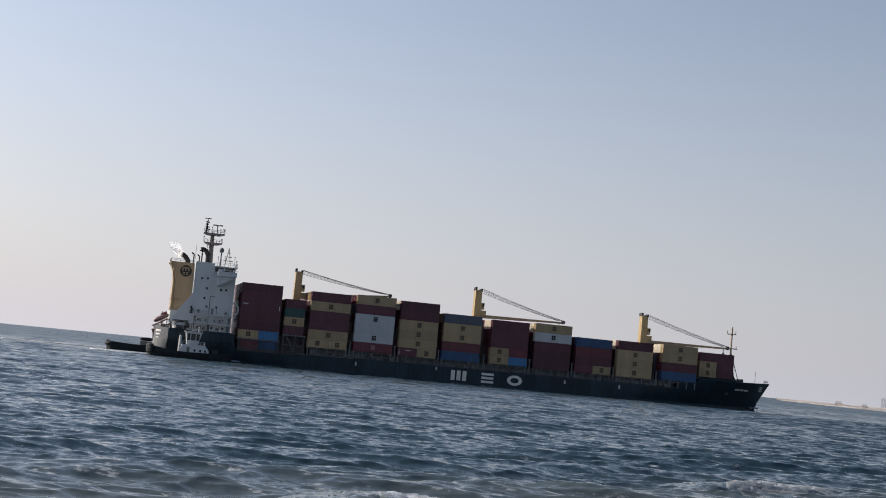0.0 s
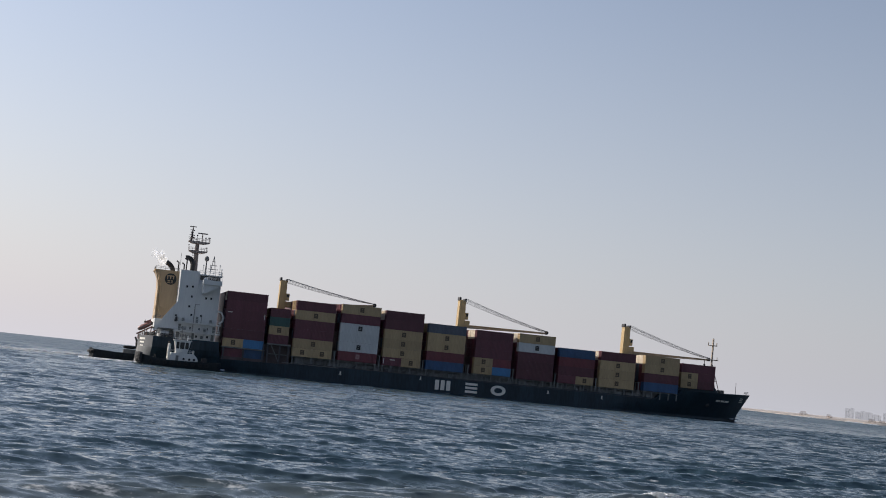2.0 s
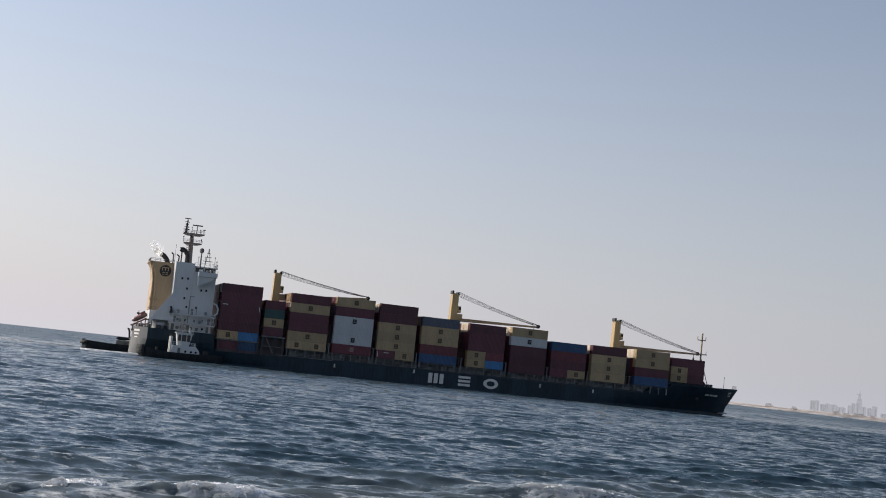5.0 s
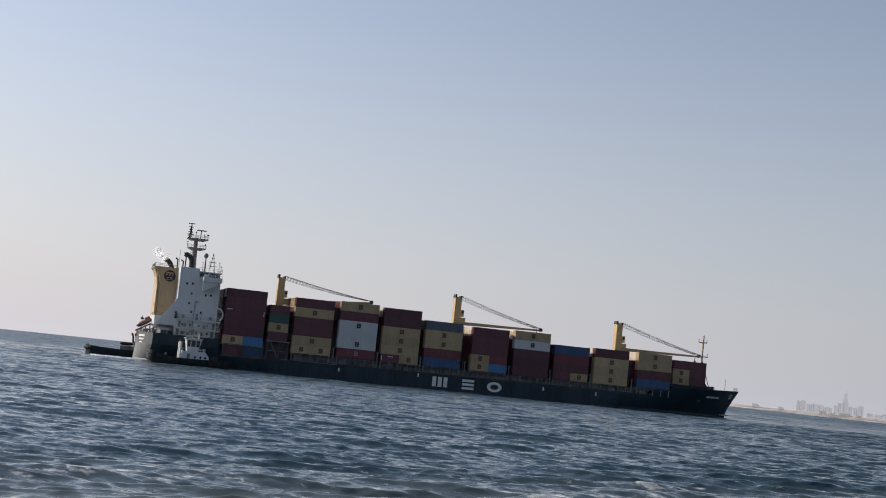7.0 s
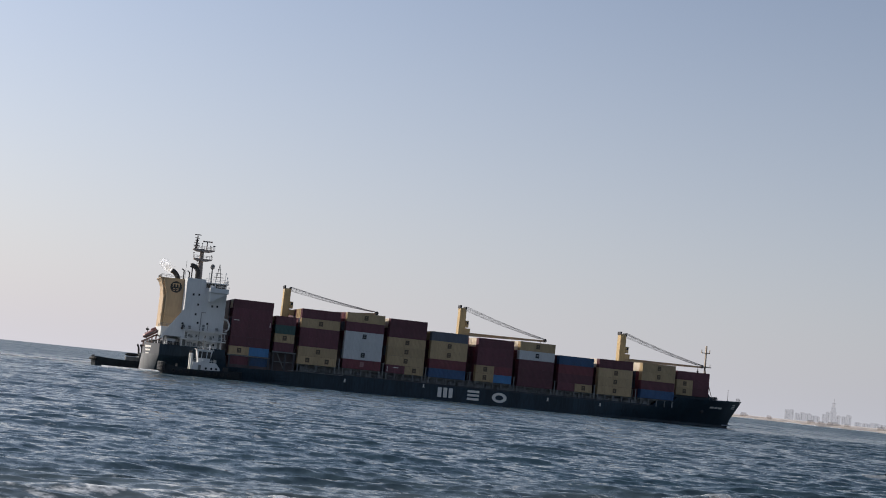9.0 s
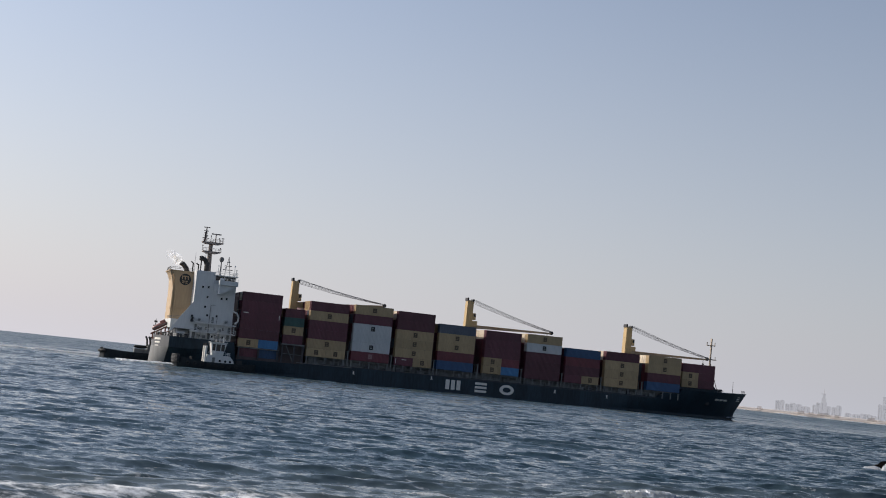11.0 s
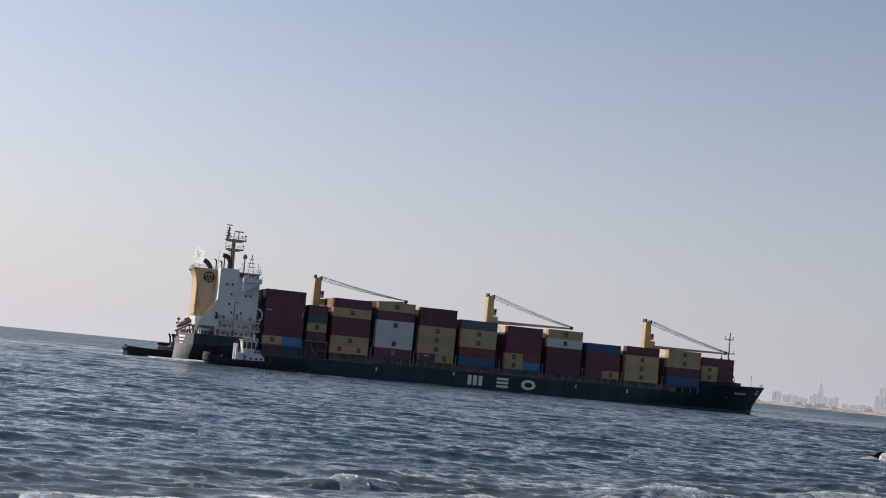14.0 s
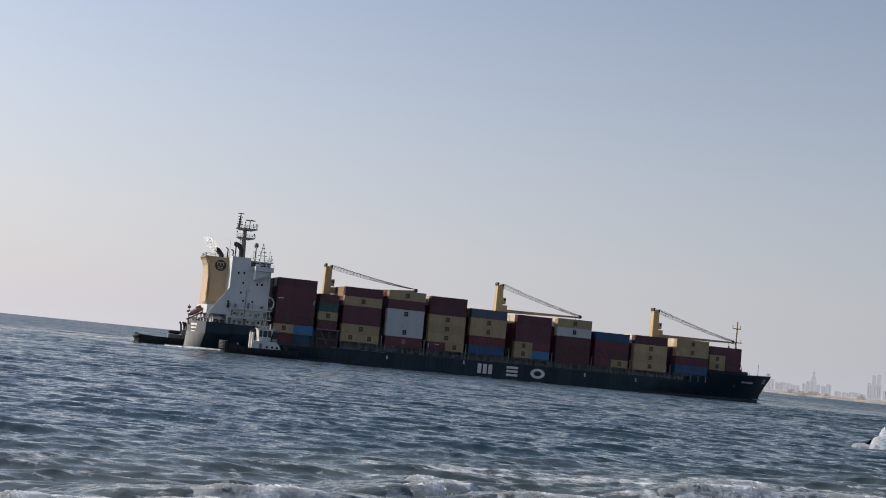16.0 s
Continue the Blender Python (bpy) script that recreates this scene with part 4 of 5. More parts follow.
# ------------------------------------------------------------------ containers
def container_mesh(length, high, name):
    """Corrugated steel box: frame posts and rails, pressed side walls and roof, door end towards -x. Its origin is at the base's aft outer corner."""
    bm = bmesh.new()
    w = 2.44
    p = 0.14
    for x in (0.0, length - p):
        for y in (0.0, w - p):
            box(bm, x, x + p, y, y + p, 0, high)
    for y in (0.0, w - p):
        box(bm, p, length - p, y, y + p, 0.05, 0.24)
        box(bm, p, length - p, y, y + p, high - 0.12, high - 0.01)
    for z0, z1 in ((0.005, 0.24), (high - 0.12, high - 0.01)):
        for x in (0.0, length - p):
            box(bm, x, x + p, p, w - p, z0, z1)
    n = max(2, round((length - 2 * p) / 0.42))
    pitch = (length - 2 * p) / n
    for y, d in ((0.0, 1), (w, -1)):
        prof = []
        for i in range(n):
            x = p + i * pitch
            prof += [(x, 0.03), (x + pitch * 0.3, 0.03), (x + pitch * 0.5, 0.085), (x + pitch * 0.8, 0.085)]
        prof.append((length - p, 0.03))
        lo = [bm.verts.new((x, y + d * e, 0.24)) for x, e in prof]
        hi = [bm.verts.new((x, y + d * e, high - 0.12)) for x, e in prof]
        for i in range(len(prof) - 1):
            q = (lo[i], lo[i + 1], hi[i + 1], hi[i])
            bm.faces.new(q if d > 0 else q[::-1])
    for z in (high - 0.05, 0.16):
        v = [bm.verts.new(c) for c in ((p, p, z), (length - p, p, z), (length - p, w - p, z), (p, w - p, z))]
        bm.faces.new(v if z > 1 else v[::-1])
    v = [bm.verts.new(c) for c in ((length - 0.05, p, 0.17), (length - 0.05, w - p, 0.17), (length - 0.05, w - p, high - 0.12), (length - 0.05, p, high - 0.12))]
    bm.faces.new(v)
    me = bpy.data.meshes.new(name)
    bm.normal_update()
    bm.to_mesh(me)
    bm.free()
    me.materials.append(BOX["maroon"])
    # one door leaf with two locking bars
    bm = bmesh.new()
    box(bm, 0.03, 0.09, 0.15, 1.21, 0.19, high - 0.14)
    for y in (0.42, 0.94):
        tube(bm, (0.01, y, 0.2), (0.01, y, high - 0.16), 0.03, seg=5)
    for z in (0.7, 1.3, 1.9):
        box(bm, 0.015, 0.05, 0.3, 1.1, z, z + 0.09)
    door = bpy.data.meshes.new(name + "_door")
    bm.normal_update()
    bm.to_mesh(door)
    bm.free()
    door.materials.append(BOX["maroon"])
    return me, door


SIZE = {"h": (12.19, 2.895), "s": (6.06, 2.59), "t": (6.06, 2.7), "l": (12.19, 2.59)}
MESH = {k: container_mesh(a, b, "container_" + ("long" if a > 10 else "short")) for k, (a, b) in SIZE.items()}


def plate_mesh(name, w, h):
    bm = bmesh.new()
    box(bm, -w / 2, w / 2, -0.012, 0.012, -h / 2, h / 2)
    me = bpy.data.meshes.new(name)
    bm.to_mesh(me)
    bm.free()
    me.materials.append(LOGO_D)
    return me


PLATE, BARS = plate_mesh("logo_plate", 1.25, 1.45), plate_mesh("logo_bar", 0.55, 0.09)
LEAF = plate_mesh("marking_bar", 1.6, 0.22)
EDGE = plate_mesh("marking_bar", 0.2, 1.5)


def skin(ob, material):
    ob.material_slots[0].link = "OBJECT"
    ob.material_slots[0].material = material


def container(kind, colour, x, y, z, logo=None, mark=False, group="containers on the ship"):
    me, leaf = MESH[kind]
    long = SIZE[kind][0] > 10
    ob = new("shipping_container", me)
    skin(ob, BOX[colour])
    tagged(ob, f"{WORDS[colour]} {'forty' if long else 'twenty'}-foot corrugated steel container in a ship's stack", "container", group)
    for k in (0, 1):
        d = new("door", leaf)
        skin(d, BOX[colour])
        d.parent = ob
        d.matrix_basis = pose(0, 0 if k == 0 else 1.08, 0)
    if logo:
        L, H = SIZE[kind]
        pl = new("logo_plate", PLATE)
        skin(pl, logo)
        pl.parent = ob
        pl.matrix_basis = pose(L * 0.505, 0.012, H * 0.53)
        for dz in (0.25, -0.22):
            b = new("logo_bar", BARS)
            skin(b, BOX[colour])
            b.parent = pl
            b.matrix_basis = pose(0, -0.016, dz)
    if mark:
        b = new("marking_bar", LEAF)
        skin(b, LETTER)
        b.parent = ob
        b.matrix_basis = pose(1.3 if long else 3.2, 0.012, SIZE[kind][1] * 0.72)
        e = new("marking_bar", EDGE)
        skin(e, LETTER)
        e.parent = ob
        e.matrix_basis = pose(SIZE[kind][0] - 0.5 if long else 0.45, 0.012, SIZE[kind][1] * 0.5)
    return carry(ob, pose(x, y, z))


def build_cargo():
    rng = random.Random(4)
    pick = ["maroon"] * 5 + ["yellow"] * 4 + ["red", "grey", "blue", "white", "cream", "maroon"]
    # colours of top inner boxes, pale where their ends catch the sun
    lit_ends = {6: "cream", 7: "cream", 9: "cream", 10: "cream", 4: "cream", 2: "yellow"}
    for i, (x, z, y, tiers) in enumerate(STACKS):
        rows = 12 if y < -14 else 9
        for row in range(rows):
            yy = y + row * 2.47
            zz = z
            # the row behind stands a little back or forward, as stowed
            dx = 0 if row == 0 else rng.uniform(-0.06, 0.06)
            for k, (kind, *cols) in enumerate(tiers):
                high = SIZE[kind][1]
                if row == 0:
                    for j, c in enumerate(cols):
                        kk = "l" if (kind == "s" and len(cols) == 1) else kind
                        logo = {"yellow": LOGO_D, "white": LOGO_K if (k in (1, 3)) else None, "red": LOGO_P if i == 3 else None}.get(c)
                        container(kk, c, x + j * 6.13, yy, zz, logo, rng.random() < 0.13 and c in ("maroon", "red"))
                elif row <= 3 and (k >= len(tiers) - 3 or row == 1):
                    # dark colours below the top tier put the shade between stacks into the paint
                    c = lit_ends.get(i) if (k == len(tiers) - 1 and i in lit_ends) else rng.choice(pick if k == len(tiers) - 1 else ["maroon", "maroon", "grey", "red"])
                    kk = {"s": "l", "t": "t"}.get(kind, "h")
                    container(kk, c, x + dx, yy, zz)
                zz += high
    # two short ones on deck under the aft platform
    container("s", "maroon", 34.75, -13.95, 4.32)
    container("s", "blue", 41.25, -13.95, 4.32)
    # the rows further in, as one mass of boxes
    bm = bmesh.new()
    for i, (x, z, y, tiers) in enumerate(STACKS):
        rows = 12 if y < -14 else 9
        for row in range(2, rows):
            zz = z
            for k, (kind, *cols) in enumerate(tiers):
                high = SIZE[kind][1]
                if row > 3 or k < len(tiers) - 3:
                    L = 6.06 if kind == "t" else 12.19
                    box(bm, x, x + L, y + row * 2.47, y + row * 2.47 + 2.44, zz, zz + high - 0.03)
                zz += high
    m = BOX["maroon"]
    ob = link("inner_containers", bm, m)
    tagged(ob, "mass of maroon steel containers stowed in the ship's inner rows", "containers", kind="stuff")
    carry(ob, Matrix.Identity(4))


build_cargo()


def build_lifeboat():
    boat = empty("lifeboat", "dull red enclosed lifeboat on a sloping stern ramp", "lifeboat")
    bm = bmesh.new()
    bmesh.ops.create_uvsphere(bm, u_segments=14, v_segments=10, radius=1.0)
    for v in bm.verts:
        x = v.co.x
        full = (1 - abs(x) ** 3.5) ** 0.4 / max(0.05, (1 - x * x) ** 0.5) if abs(x) < 0.999 else 1
        v.co = Vector((x * 2.5, v.co.y * 1.15 * full, v.co.z * full * (0.85 if v.co.z > 0 else 0.75)))
    part("shell", bm, ORANGE, boat)
    bm = bmesh.new()
    box(bm, 0.6, 2.2, -0.8, 0.8, 0.5, 1.25, 0.12)
    part("conning_cabin", bm, ORANGE, boat)
    bm = bmesh.new()
    box(bm, -2.6, 2.6, -1.22, -1.12, -0.1, 0.12)
    part("fender_strip", bm, PALE, boat)
    bm = bmesh.new()
    for y in (-1.0, 1.0):
        prism(bm, [(-3.4, -1.3), (3.6, -1.3), (3.6, -0.9), (-3.4, -0.9)], y - 0.14, y + 0.14)
        for x in (-2.8, -1.4, 0.0, 1.4, 2.8):
            tube(bm, (x, y, -1.2), (x - 0.8, y, -2.6), 0.11)
        tube(bm, (-3.6, y, -2.6), (2.6, y, -2.6), 0.14)
        tube(bm, (2.4, y, -1.25), (1.2, y, -4.4), 0.14)
        tube(bm, (-1.6, y, -2.6), (-2.6, y, -3.6), 0.14)
    part("launch_ramp", bm, RUST, boat)
    carry(boat, pose(11.9, -2.0, 11.1, 0, -30, 0))


build_lifeboat()


FOAM = mat("white sea foam", (0.90, 0.92, 0.93), 0.8, vary=0.08, size=0.5, relief=0.03, spec=0.2)


def holes(m, scale, cover):
    """Foam broken up by gaps."""
    mix = thin(m, 1.0)
    n, l = m.node_tree.nodes, m.node_tree.links
    co, t, r = n.new("ShaderNodeTexCoord"), n.new("ShaderNodeTexNoise"), n.new("ShaderNodeMapRange")
    t.inputs["Scale"].default_value, t.inputs["Detail"].default_value = scale, 6
    r.inputs["From Min"].default_value, r.inputs["From Max"].default_value = cover, cover + 0.12
    long = n.new("ShaderNodeMapping")
    long.inputs["Scale"].default_value = (0.55, 1.0, 1.6)
    l.new(co.outputs["Object"], long.inputs["Vector"])
    l.new(long.outputs[0], t.inputs["Vector"])
    l.new(t.outputs["Fac"], r.inputs["Value"])
    l.new(r.outputs[0], mix.inputs[0])


holes(FOAM, 3.4, 0.35)
lit_through(FOAM, 0.82)


# ------------------------------------------------------------------ tugs
def tug_hull(bm, length, beam, free, sheer_up, bow_up):
    n, rings = 22, []
    for i in range(n + 1):
        u = i / n
        x = length * u
        e = abs(u - 0.5) * 2
        b = beam / 2 * (1 - e ** (3.2 if u > 0.5 else 4.5)) ** 0.5 if e < 1 else 0.05
        b = max(b, 0.05)
        top = free + sheer_up * max(0, u - 0.45) ** 1.6 * 2 + bow_up * max(0, 1 - u / 0.34) ** 1.4
        rings.append([bm.verts.new((x, s * b * k, z)) for s, k, z in ((-1, 0.82, -1.2), (-1, 0.96, 0.0), (-1, 1.0, free * 0.6), (-1, 1.0, top), (-1, 0.93, top), (-1, 0.93, top - 0.8), (1, 0.93, top - 0.8), (1, 0.93, top), (1, 1.0, top), (1, 1.0, free * 0.6), (1, 0.96, 0.0), (1, 0.82, -1.2))])
    for p, q in zip(rings, rings[1:]):
        for i in range(len(p) - 1):
            bm.faces.new((p[i], q[i], q[i + 1], p[i + 1]))
    bm.faces.new(rings[0])
    bm.faces.new(rings[-1][::-1])
    bmesh.ops.recalc_face_normals(bm, faces=bm.faces)


def tyre(parent, x, y, z):
    bm = bmesh.new()
    ringv = []
    for i in range(14):
        a = 2 * math.pi * i / 14
        ringv.append([bm.verts.new((x + (0.42 + 0.16 * math.cos(c)) * math.cos(a), y + 0.16 * math.sin(c), z + (0.42 + 0.16 * math.cos(c)) * math.sin(a))) for c in (0, 1.26, 2.51, 3.77, 5.03)])
    for i in range(14):
        p, q = ringv[i], ringv[(i + 1) % 14]
        for j in range(5):
            bm.faces.new((p[j], p[(j + 1) % 5], q[(j + 1) % 5], q[j]))
    bmesh.ops.recalc_face_normals(bm, faces=bm.faces)
    part("tyre_fender", bm, RUBBER, parent)


def build_tug():
    tug = empty("tugboat", "small harbour tug with black hull and white wheelhouse alongside the ship", "tugboat")
    bm = bmesh.new()
    tug_hull(bm, 24.4, 8.6, 1.75, 0.5, 1.25)
    h = part("hull", bm, TUGHULL, tug, "black steel tug hull")
    bm = bmesh.new()
    for z, r in ((2.9, 0.3), (2.55, 0.34), (2.15, 0.36), (1.75, 0.36), (1.35, 0.34), (0.95, 0.3)):
        for i in range(10):
            a, a2 = math.pi * (0.5 + i / 10), math.pi * (0.5 + (i + 1) / 10)
            tube(bm, (1.5 + 1.6 * math.cos(a), 3.3 * math.sin(a), z), (1.5 + 1.6 * math.cos(a2), 3.3 * math.sin(a2), z), r, seg=10)
    part("bow_fender", bm, WORN, tug, "worn grey rubber fender round the bow")
    for x in np.linspace(4, 20, 9):
        e = abs(x / 23.4 - 0.5) * 2
        tyre(h, x, -4.3 * (1 - e ** 4) ** 0.5 - 0.16, 0.95)
    bm = bmesh.new()
    prism(bm, [(9.2, 1.0), (17.6, 1.0), (17.3, 2.6), (16.2, 3.9), (9.5, 3.9)], -2.9, 2.9)
    bmesh.ops.bevel(bm, geom=list(bm.edges), offset=0.1, segments=2, affect="EDGES")
    dh = part("deckhouse", bm, WHITE, tug, "white deckhouse with round windows")
    for x in (13.3, 14.9, 16.3):
        bm = bmesh.new()
        tube(bm, (x, -2.97, 2.3), (x, -2.88, 2.3), 0.34, seg=14)
        part("porthole", bm, GLASS, dh)
    bm = bmesh.new()
    box(bm, 11.0, 11.8, -2.96, -2.88, 1.3, 3.2)
    part("door", bm, PALE, dh)
    bm = bmesh.new()
    prism(bm, [(10.9, 3.9), (14.2, 3.9), (14.5, 5.4), (15.0, 7.5), (10.4, 7.5), (10.7, 5.4)], -2.1, 2.1)
    bmesh.ops.bevel(bm, geom=list(bm.edges), offset=0.08, segments=2, affect="EDGES")
    wh = part("wheelhouse", bm, WHITE, tug, "white wheelhouse with large dark windows")
    for x0, x1 in ((10.9, 11.7), (11.95, 13.2), (13.45, 14.4)):
        bm = bmesh.new()
        box(bm, x0, x1, -2.16, -2.08, 5.2, 7.1, 0.03)
        part("window", bm, GLASS, wh)
    for y in (-1.4, 0, 1.4):
        bm = bmesh.new()
        box(bm, 14.78, 14.98, y - 0.55, y + 0.55, 5.7, 7.0)
        part("window", bm, GLASS, wh)
    bm = bmesh.new()
    box(bm, 10.1, 15.3, -2.35, 2.35, 7.5, 7.7, 0.05)
    part("wheelhouse_roof", bm, WHITE, wh)
    bm = bmesh.new()
    rail(bm, [(9.6, -2.85, 3.9), (16.1, -2.85, 3.9), (16.1, 2.85, 3.9)], 0.95, 1.2, 0.045)
    rail(bm, [(10.3, -2.2, 7.7), (15.0, -2.2, 7.7)], 0.7, 1.2, 0.04)
    part("upper_rail", bm, WHITE, tug)
    for y in (-2.3, 2.3):
        bm = bmesh.new()
        box(bm, 8.7, 9.3, y - 0.5, y + 0.5, 1.3, 6.4, 0.15)
        part("exhaust_casing", bm, LETTER, tug, "white upright exhaust casing")
        bm = bmesh.new()
        tube(bm, (9.05, y, 6.3), (8.9, y, 7.1), 0.26, seg=10)
        part("exhaust_pipe", bm, SOOT, tug)
    bm = bmesh.new()
    tube(bm, (12.2, 0, 7.6), (12.2, 0, 11.2), 0.18, 0.1)
    for z, w in ((9.0, 1.1), (10.1, 0.7)):
        box(bm, 12.2 - w, 12.2 + w, -0.1, 0.1, z, z + 0.14)
    part("mast", bm, PALE, tug)
    for x, y, z in ((11.2, -1.5, 9.6), (14.6, 1.2, 9.0), (13.3, 0.3, 9.3)):
        bm = bmesh.new()
        tube(bm, (x, y, 7.6), (x, y, z), 0.1)
        box(bm, x - 0.25, x + 0.25, y - 0.1, y + 0.1, z - 0.15, z + 0.15)
        part("aerial", bm, PALE, tug)
    bm = bmesh.new()
    tube(bm, (14.0, -1.2, 7.6), (14.0, -1.2, 8.8), 0.2)
    ball(bm, (14.0, -1.2, 9.0), 0.3, 1)
    part("searchlight", bm, WHITE, tug)
    bm = bmesh.new()
    tube(bm, (19.4, -1.1, 2.4), (19.4, 1.1, 2.4), 0.6, seg=14)
    box(bm, 18.7, 20.1, -1.3, -1.1, 1.4, 3.0)
    box(bm, 18.7, 20.1, 1.1, 1.3, 1.4, 3.0)
    part("towing_winch", bm, DARK, tug)
    bm = bmesh.new()
    tube(bm, (5.2, -0.8, 1.3), (5.2, -0.8, 2.9), 0.25, seg=10)
    tube(bm, (5.2, 0.8, 1.3), (5.2, 0.8, 2.9), 0.25, seg=10)
    tube(bm, (5.2, -1.2, 2.4), (5.2, 1.2, 2.4), 0.18)
    part("towing_bitt", bm, DARK, tug)
    return tug


def build_second_tug():
    tug = empty("tugboat", "black harbour tug with a low hull lying off the ship's stern", "tugboat")
    bm = bmesh.new()
    tug_hull(bm, 27.0, 9.0, 2.1, 0.7, 0.5)
    h = part("hull", bm, TUGHULL, tug, "black steel tug hull")
    bm = bmesh.new()
    for i in range(10):
        a, a2 = math.pi * (0.5 + i / 10), math.pi * (0.5 + (i + 1) / 10)
        tube(bm, (1.4 + 1.6 * math.cos(a), 3.4 * math.sin(a), 1.7), (1.4 + 1.6 * math.cos(a2), 3.4 * math.sin(a2), 1.7), 0.5, seg=10)
    part("stern_fender", bm, RUBBER, tug)
    for x, z in ((0.1, 2.6), (0.6, 2.7)):
        bm = bmesh.new()
        ball(bm, (x, -2.2, z), 0.32, 1)
        part("fender_buoy", bm, PALE, tug)
    bm = bmesh.new()
    ball(bm, (12.4, -2.4, 4.0), 1.0, 2, (2.3, 0.9, 0.55))
    box(bm, 10.6, 14.2, -3.1, -1.7, 4.3, 4.5)
    part("workboat", bm, RUBBER, tug, "dark inflatable work boat on deck")
    bm = bmesh.new()
    box(bm, 10.4, 14.4, -3.2, 0, 1.2, 3.4, 0.1)
    part("winch_house", bm, COAM, tug)
    bm = bmesh.new()
    box(bm, 14.6, 22.5, -3.2, 3.2, 1.2, 5.0, 0.15)
    part("deckhouse", bm, PALE, tug, "pale deckhouse")
    for x in (13.9, 14.9, 15.6):
        bm = bmesh.new()
        bent(bm, [(x + 0.5, -2.2, 4.4), (x + 0.3, -2.2, 6.6), (x - 0.2, -2.2, 7.6)], 0.32, 10)
        part("exhaust_pipe", bm, SOOT, tug)
    bm = bmesh.new()
    tube(bm, (16.4, -1, 4.8), (16.4, -1, 13.6), 0.18, 0.1)
    for z, w in ((11.0, 0.7), (12.4, 0.5)):
        box(bm, 16.4 - w, 16.4 + w, -1.2, -0.8, z, z + 0.6)
    part("mast", bm, DARK, tug)
    carry(tug, pose(-3.6, 22.5, 0))
    return tug


def build_wake(name, label, x0, x1, y0, spread, wide, seed):
    """Long thin streaks of froth on the water behind a hull."""
    bm = bmesh.new()
    n = 160
    for lane in (-1, 0, 1):
        last = None
        for i in range(n + 1):
            u = i / n
            x = x0 + (x1 - x0) * u
            y = y0 + lane * spread * u + 1.2 * noise.noise(Vector((u * 7, lane, seed)))
            w = wide * (0.5 + 0.6 * noise.noise(Vector((u * 16, lane * 3, seed + 4)))) * (1 - 0.6 * u)
            w = max(w, 0.08)
            pair = (bm.verts.new((x, y - w, -0.05)), bm.verts.new((x, y, 0.34)), bm.verts.new((x, y + w, -0.05)))
            if last:
                bm.faces.new((last[0], pair[0], pair[1], last[1]))
                bm.faces.new((last[1], pair[1], pair[2], last[2]))
            last = pair
    ob = link(name, bm, FOAM, smooth=True)
    tagged(ob, label, "wake")
    return ob


tug = build_tug()
build_second_tug()


def tug_pose(t):
    return ship_pose(t) @ pose(17.5 - 0.575 * (16 - t), -24.0, 0.06 * math.sin(1.3 * t), 0.6 * math.sin(0.9 * t), 0.4 * math.sin(1.1 * t + 1), 0)


tug.matrix_basis = tug_pose(0)
carry(build_wake("wake", "thin white streaks of froth trailing astern of a tug", -3, -85, 24, 4, 1.5, 2.0), Matrix.Identity(4))
carry(build_wake("wake", "white froth along the waterline under the ship's stern", 36, 9, -15.2, 0.8, 0.42, 5.0), Matrix.Identity(4))
carry(build_wake("wake", "small white bow wave at the ship's stem", 213.6, 209.5, -1.0, 1.2, 0.35, 6.0), Matrix.Identity(4))
tug_wake = build_wake("wake", "short white froth under a tug's stern", 1.0, -16, 0, 2.5, 1.0, 8.0)


# ------------------------------------------------------------------ steam
STEAM = mat("white steam", (0.9, 0.9, 0.9), 1.0, vary=0.05, spec=0.0)
thin(STEAM, 0.13)
lit_through(STEAM, 0.92)
puffs = []


def build_steam():
    plume = empty("steam_plume", "thin white steam drifting up from the ship's exhaust", "steam")
    rng = random.Random(11)
    for i in range(13):
        bm = bmesh.new()
        r = rng.uniform(0.45, 1.35)
        ball(bm, (0, 0, 0), r, 3)
        o = Vector((rng.random() * 50, 0, 0))
        for v in bm.verts:
            v.co *= 1 + 0.6 * noise.noise(v.co * 1.1 + o) + 0.22 * noise.noise(v.co * 3 + o)
        p = part("puff", bm, STEAM, plume, smooth=True)
        p.visible_shadow = False
        puffs.append((p, i / 13, rng.gauss(0, 0.3), rng.uniform(0.5, 1.2)))
    carry(plume, pose(15.5, -2.0, 31.2))


build_steam()


def puff_pose(u, side, curl, t):
    """Where a puff is on its way from the pipe: it rises to and fro in the draught."""
    k = 0.5 - 0.5 * math.cos(2 * math.pi * (u + t / 9.0))
    return pose(-0.2 - (1.9 - 2.2 * side) * k + 0.55 * math.sin(t * curl + 31 * u), side * (0.5 + 2.4 * k), 0.1 + 2.4 * k + 0.4 * math.sin(1.3 * t * curl + 47 * u), 0, 30 * math.sin(0.4 * t + u * 6), 0)


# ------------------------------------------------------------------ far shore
# haze is put into these materials by see-through shares, and into the sand's pale base
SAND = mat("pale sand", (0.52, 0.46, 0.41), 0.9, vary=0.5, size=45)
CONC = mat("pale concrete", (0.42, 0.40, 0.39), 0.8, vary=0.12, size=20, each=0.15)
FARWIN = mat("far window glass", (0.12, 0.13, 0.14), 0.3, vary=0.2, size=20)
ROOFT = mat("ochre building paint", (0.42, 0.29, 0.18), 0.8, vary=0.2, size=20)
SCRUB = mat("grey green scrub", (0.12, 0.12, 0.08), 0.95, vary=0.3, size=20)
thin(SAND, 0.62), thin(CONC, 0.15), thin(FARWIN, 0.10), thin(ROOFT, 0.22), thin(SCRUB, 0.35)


def far(deg, d):
    return d * math.sin(radians(deg)), d * math.cos(radians(deg))


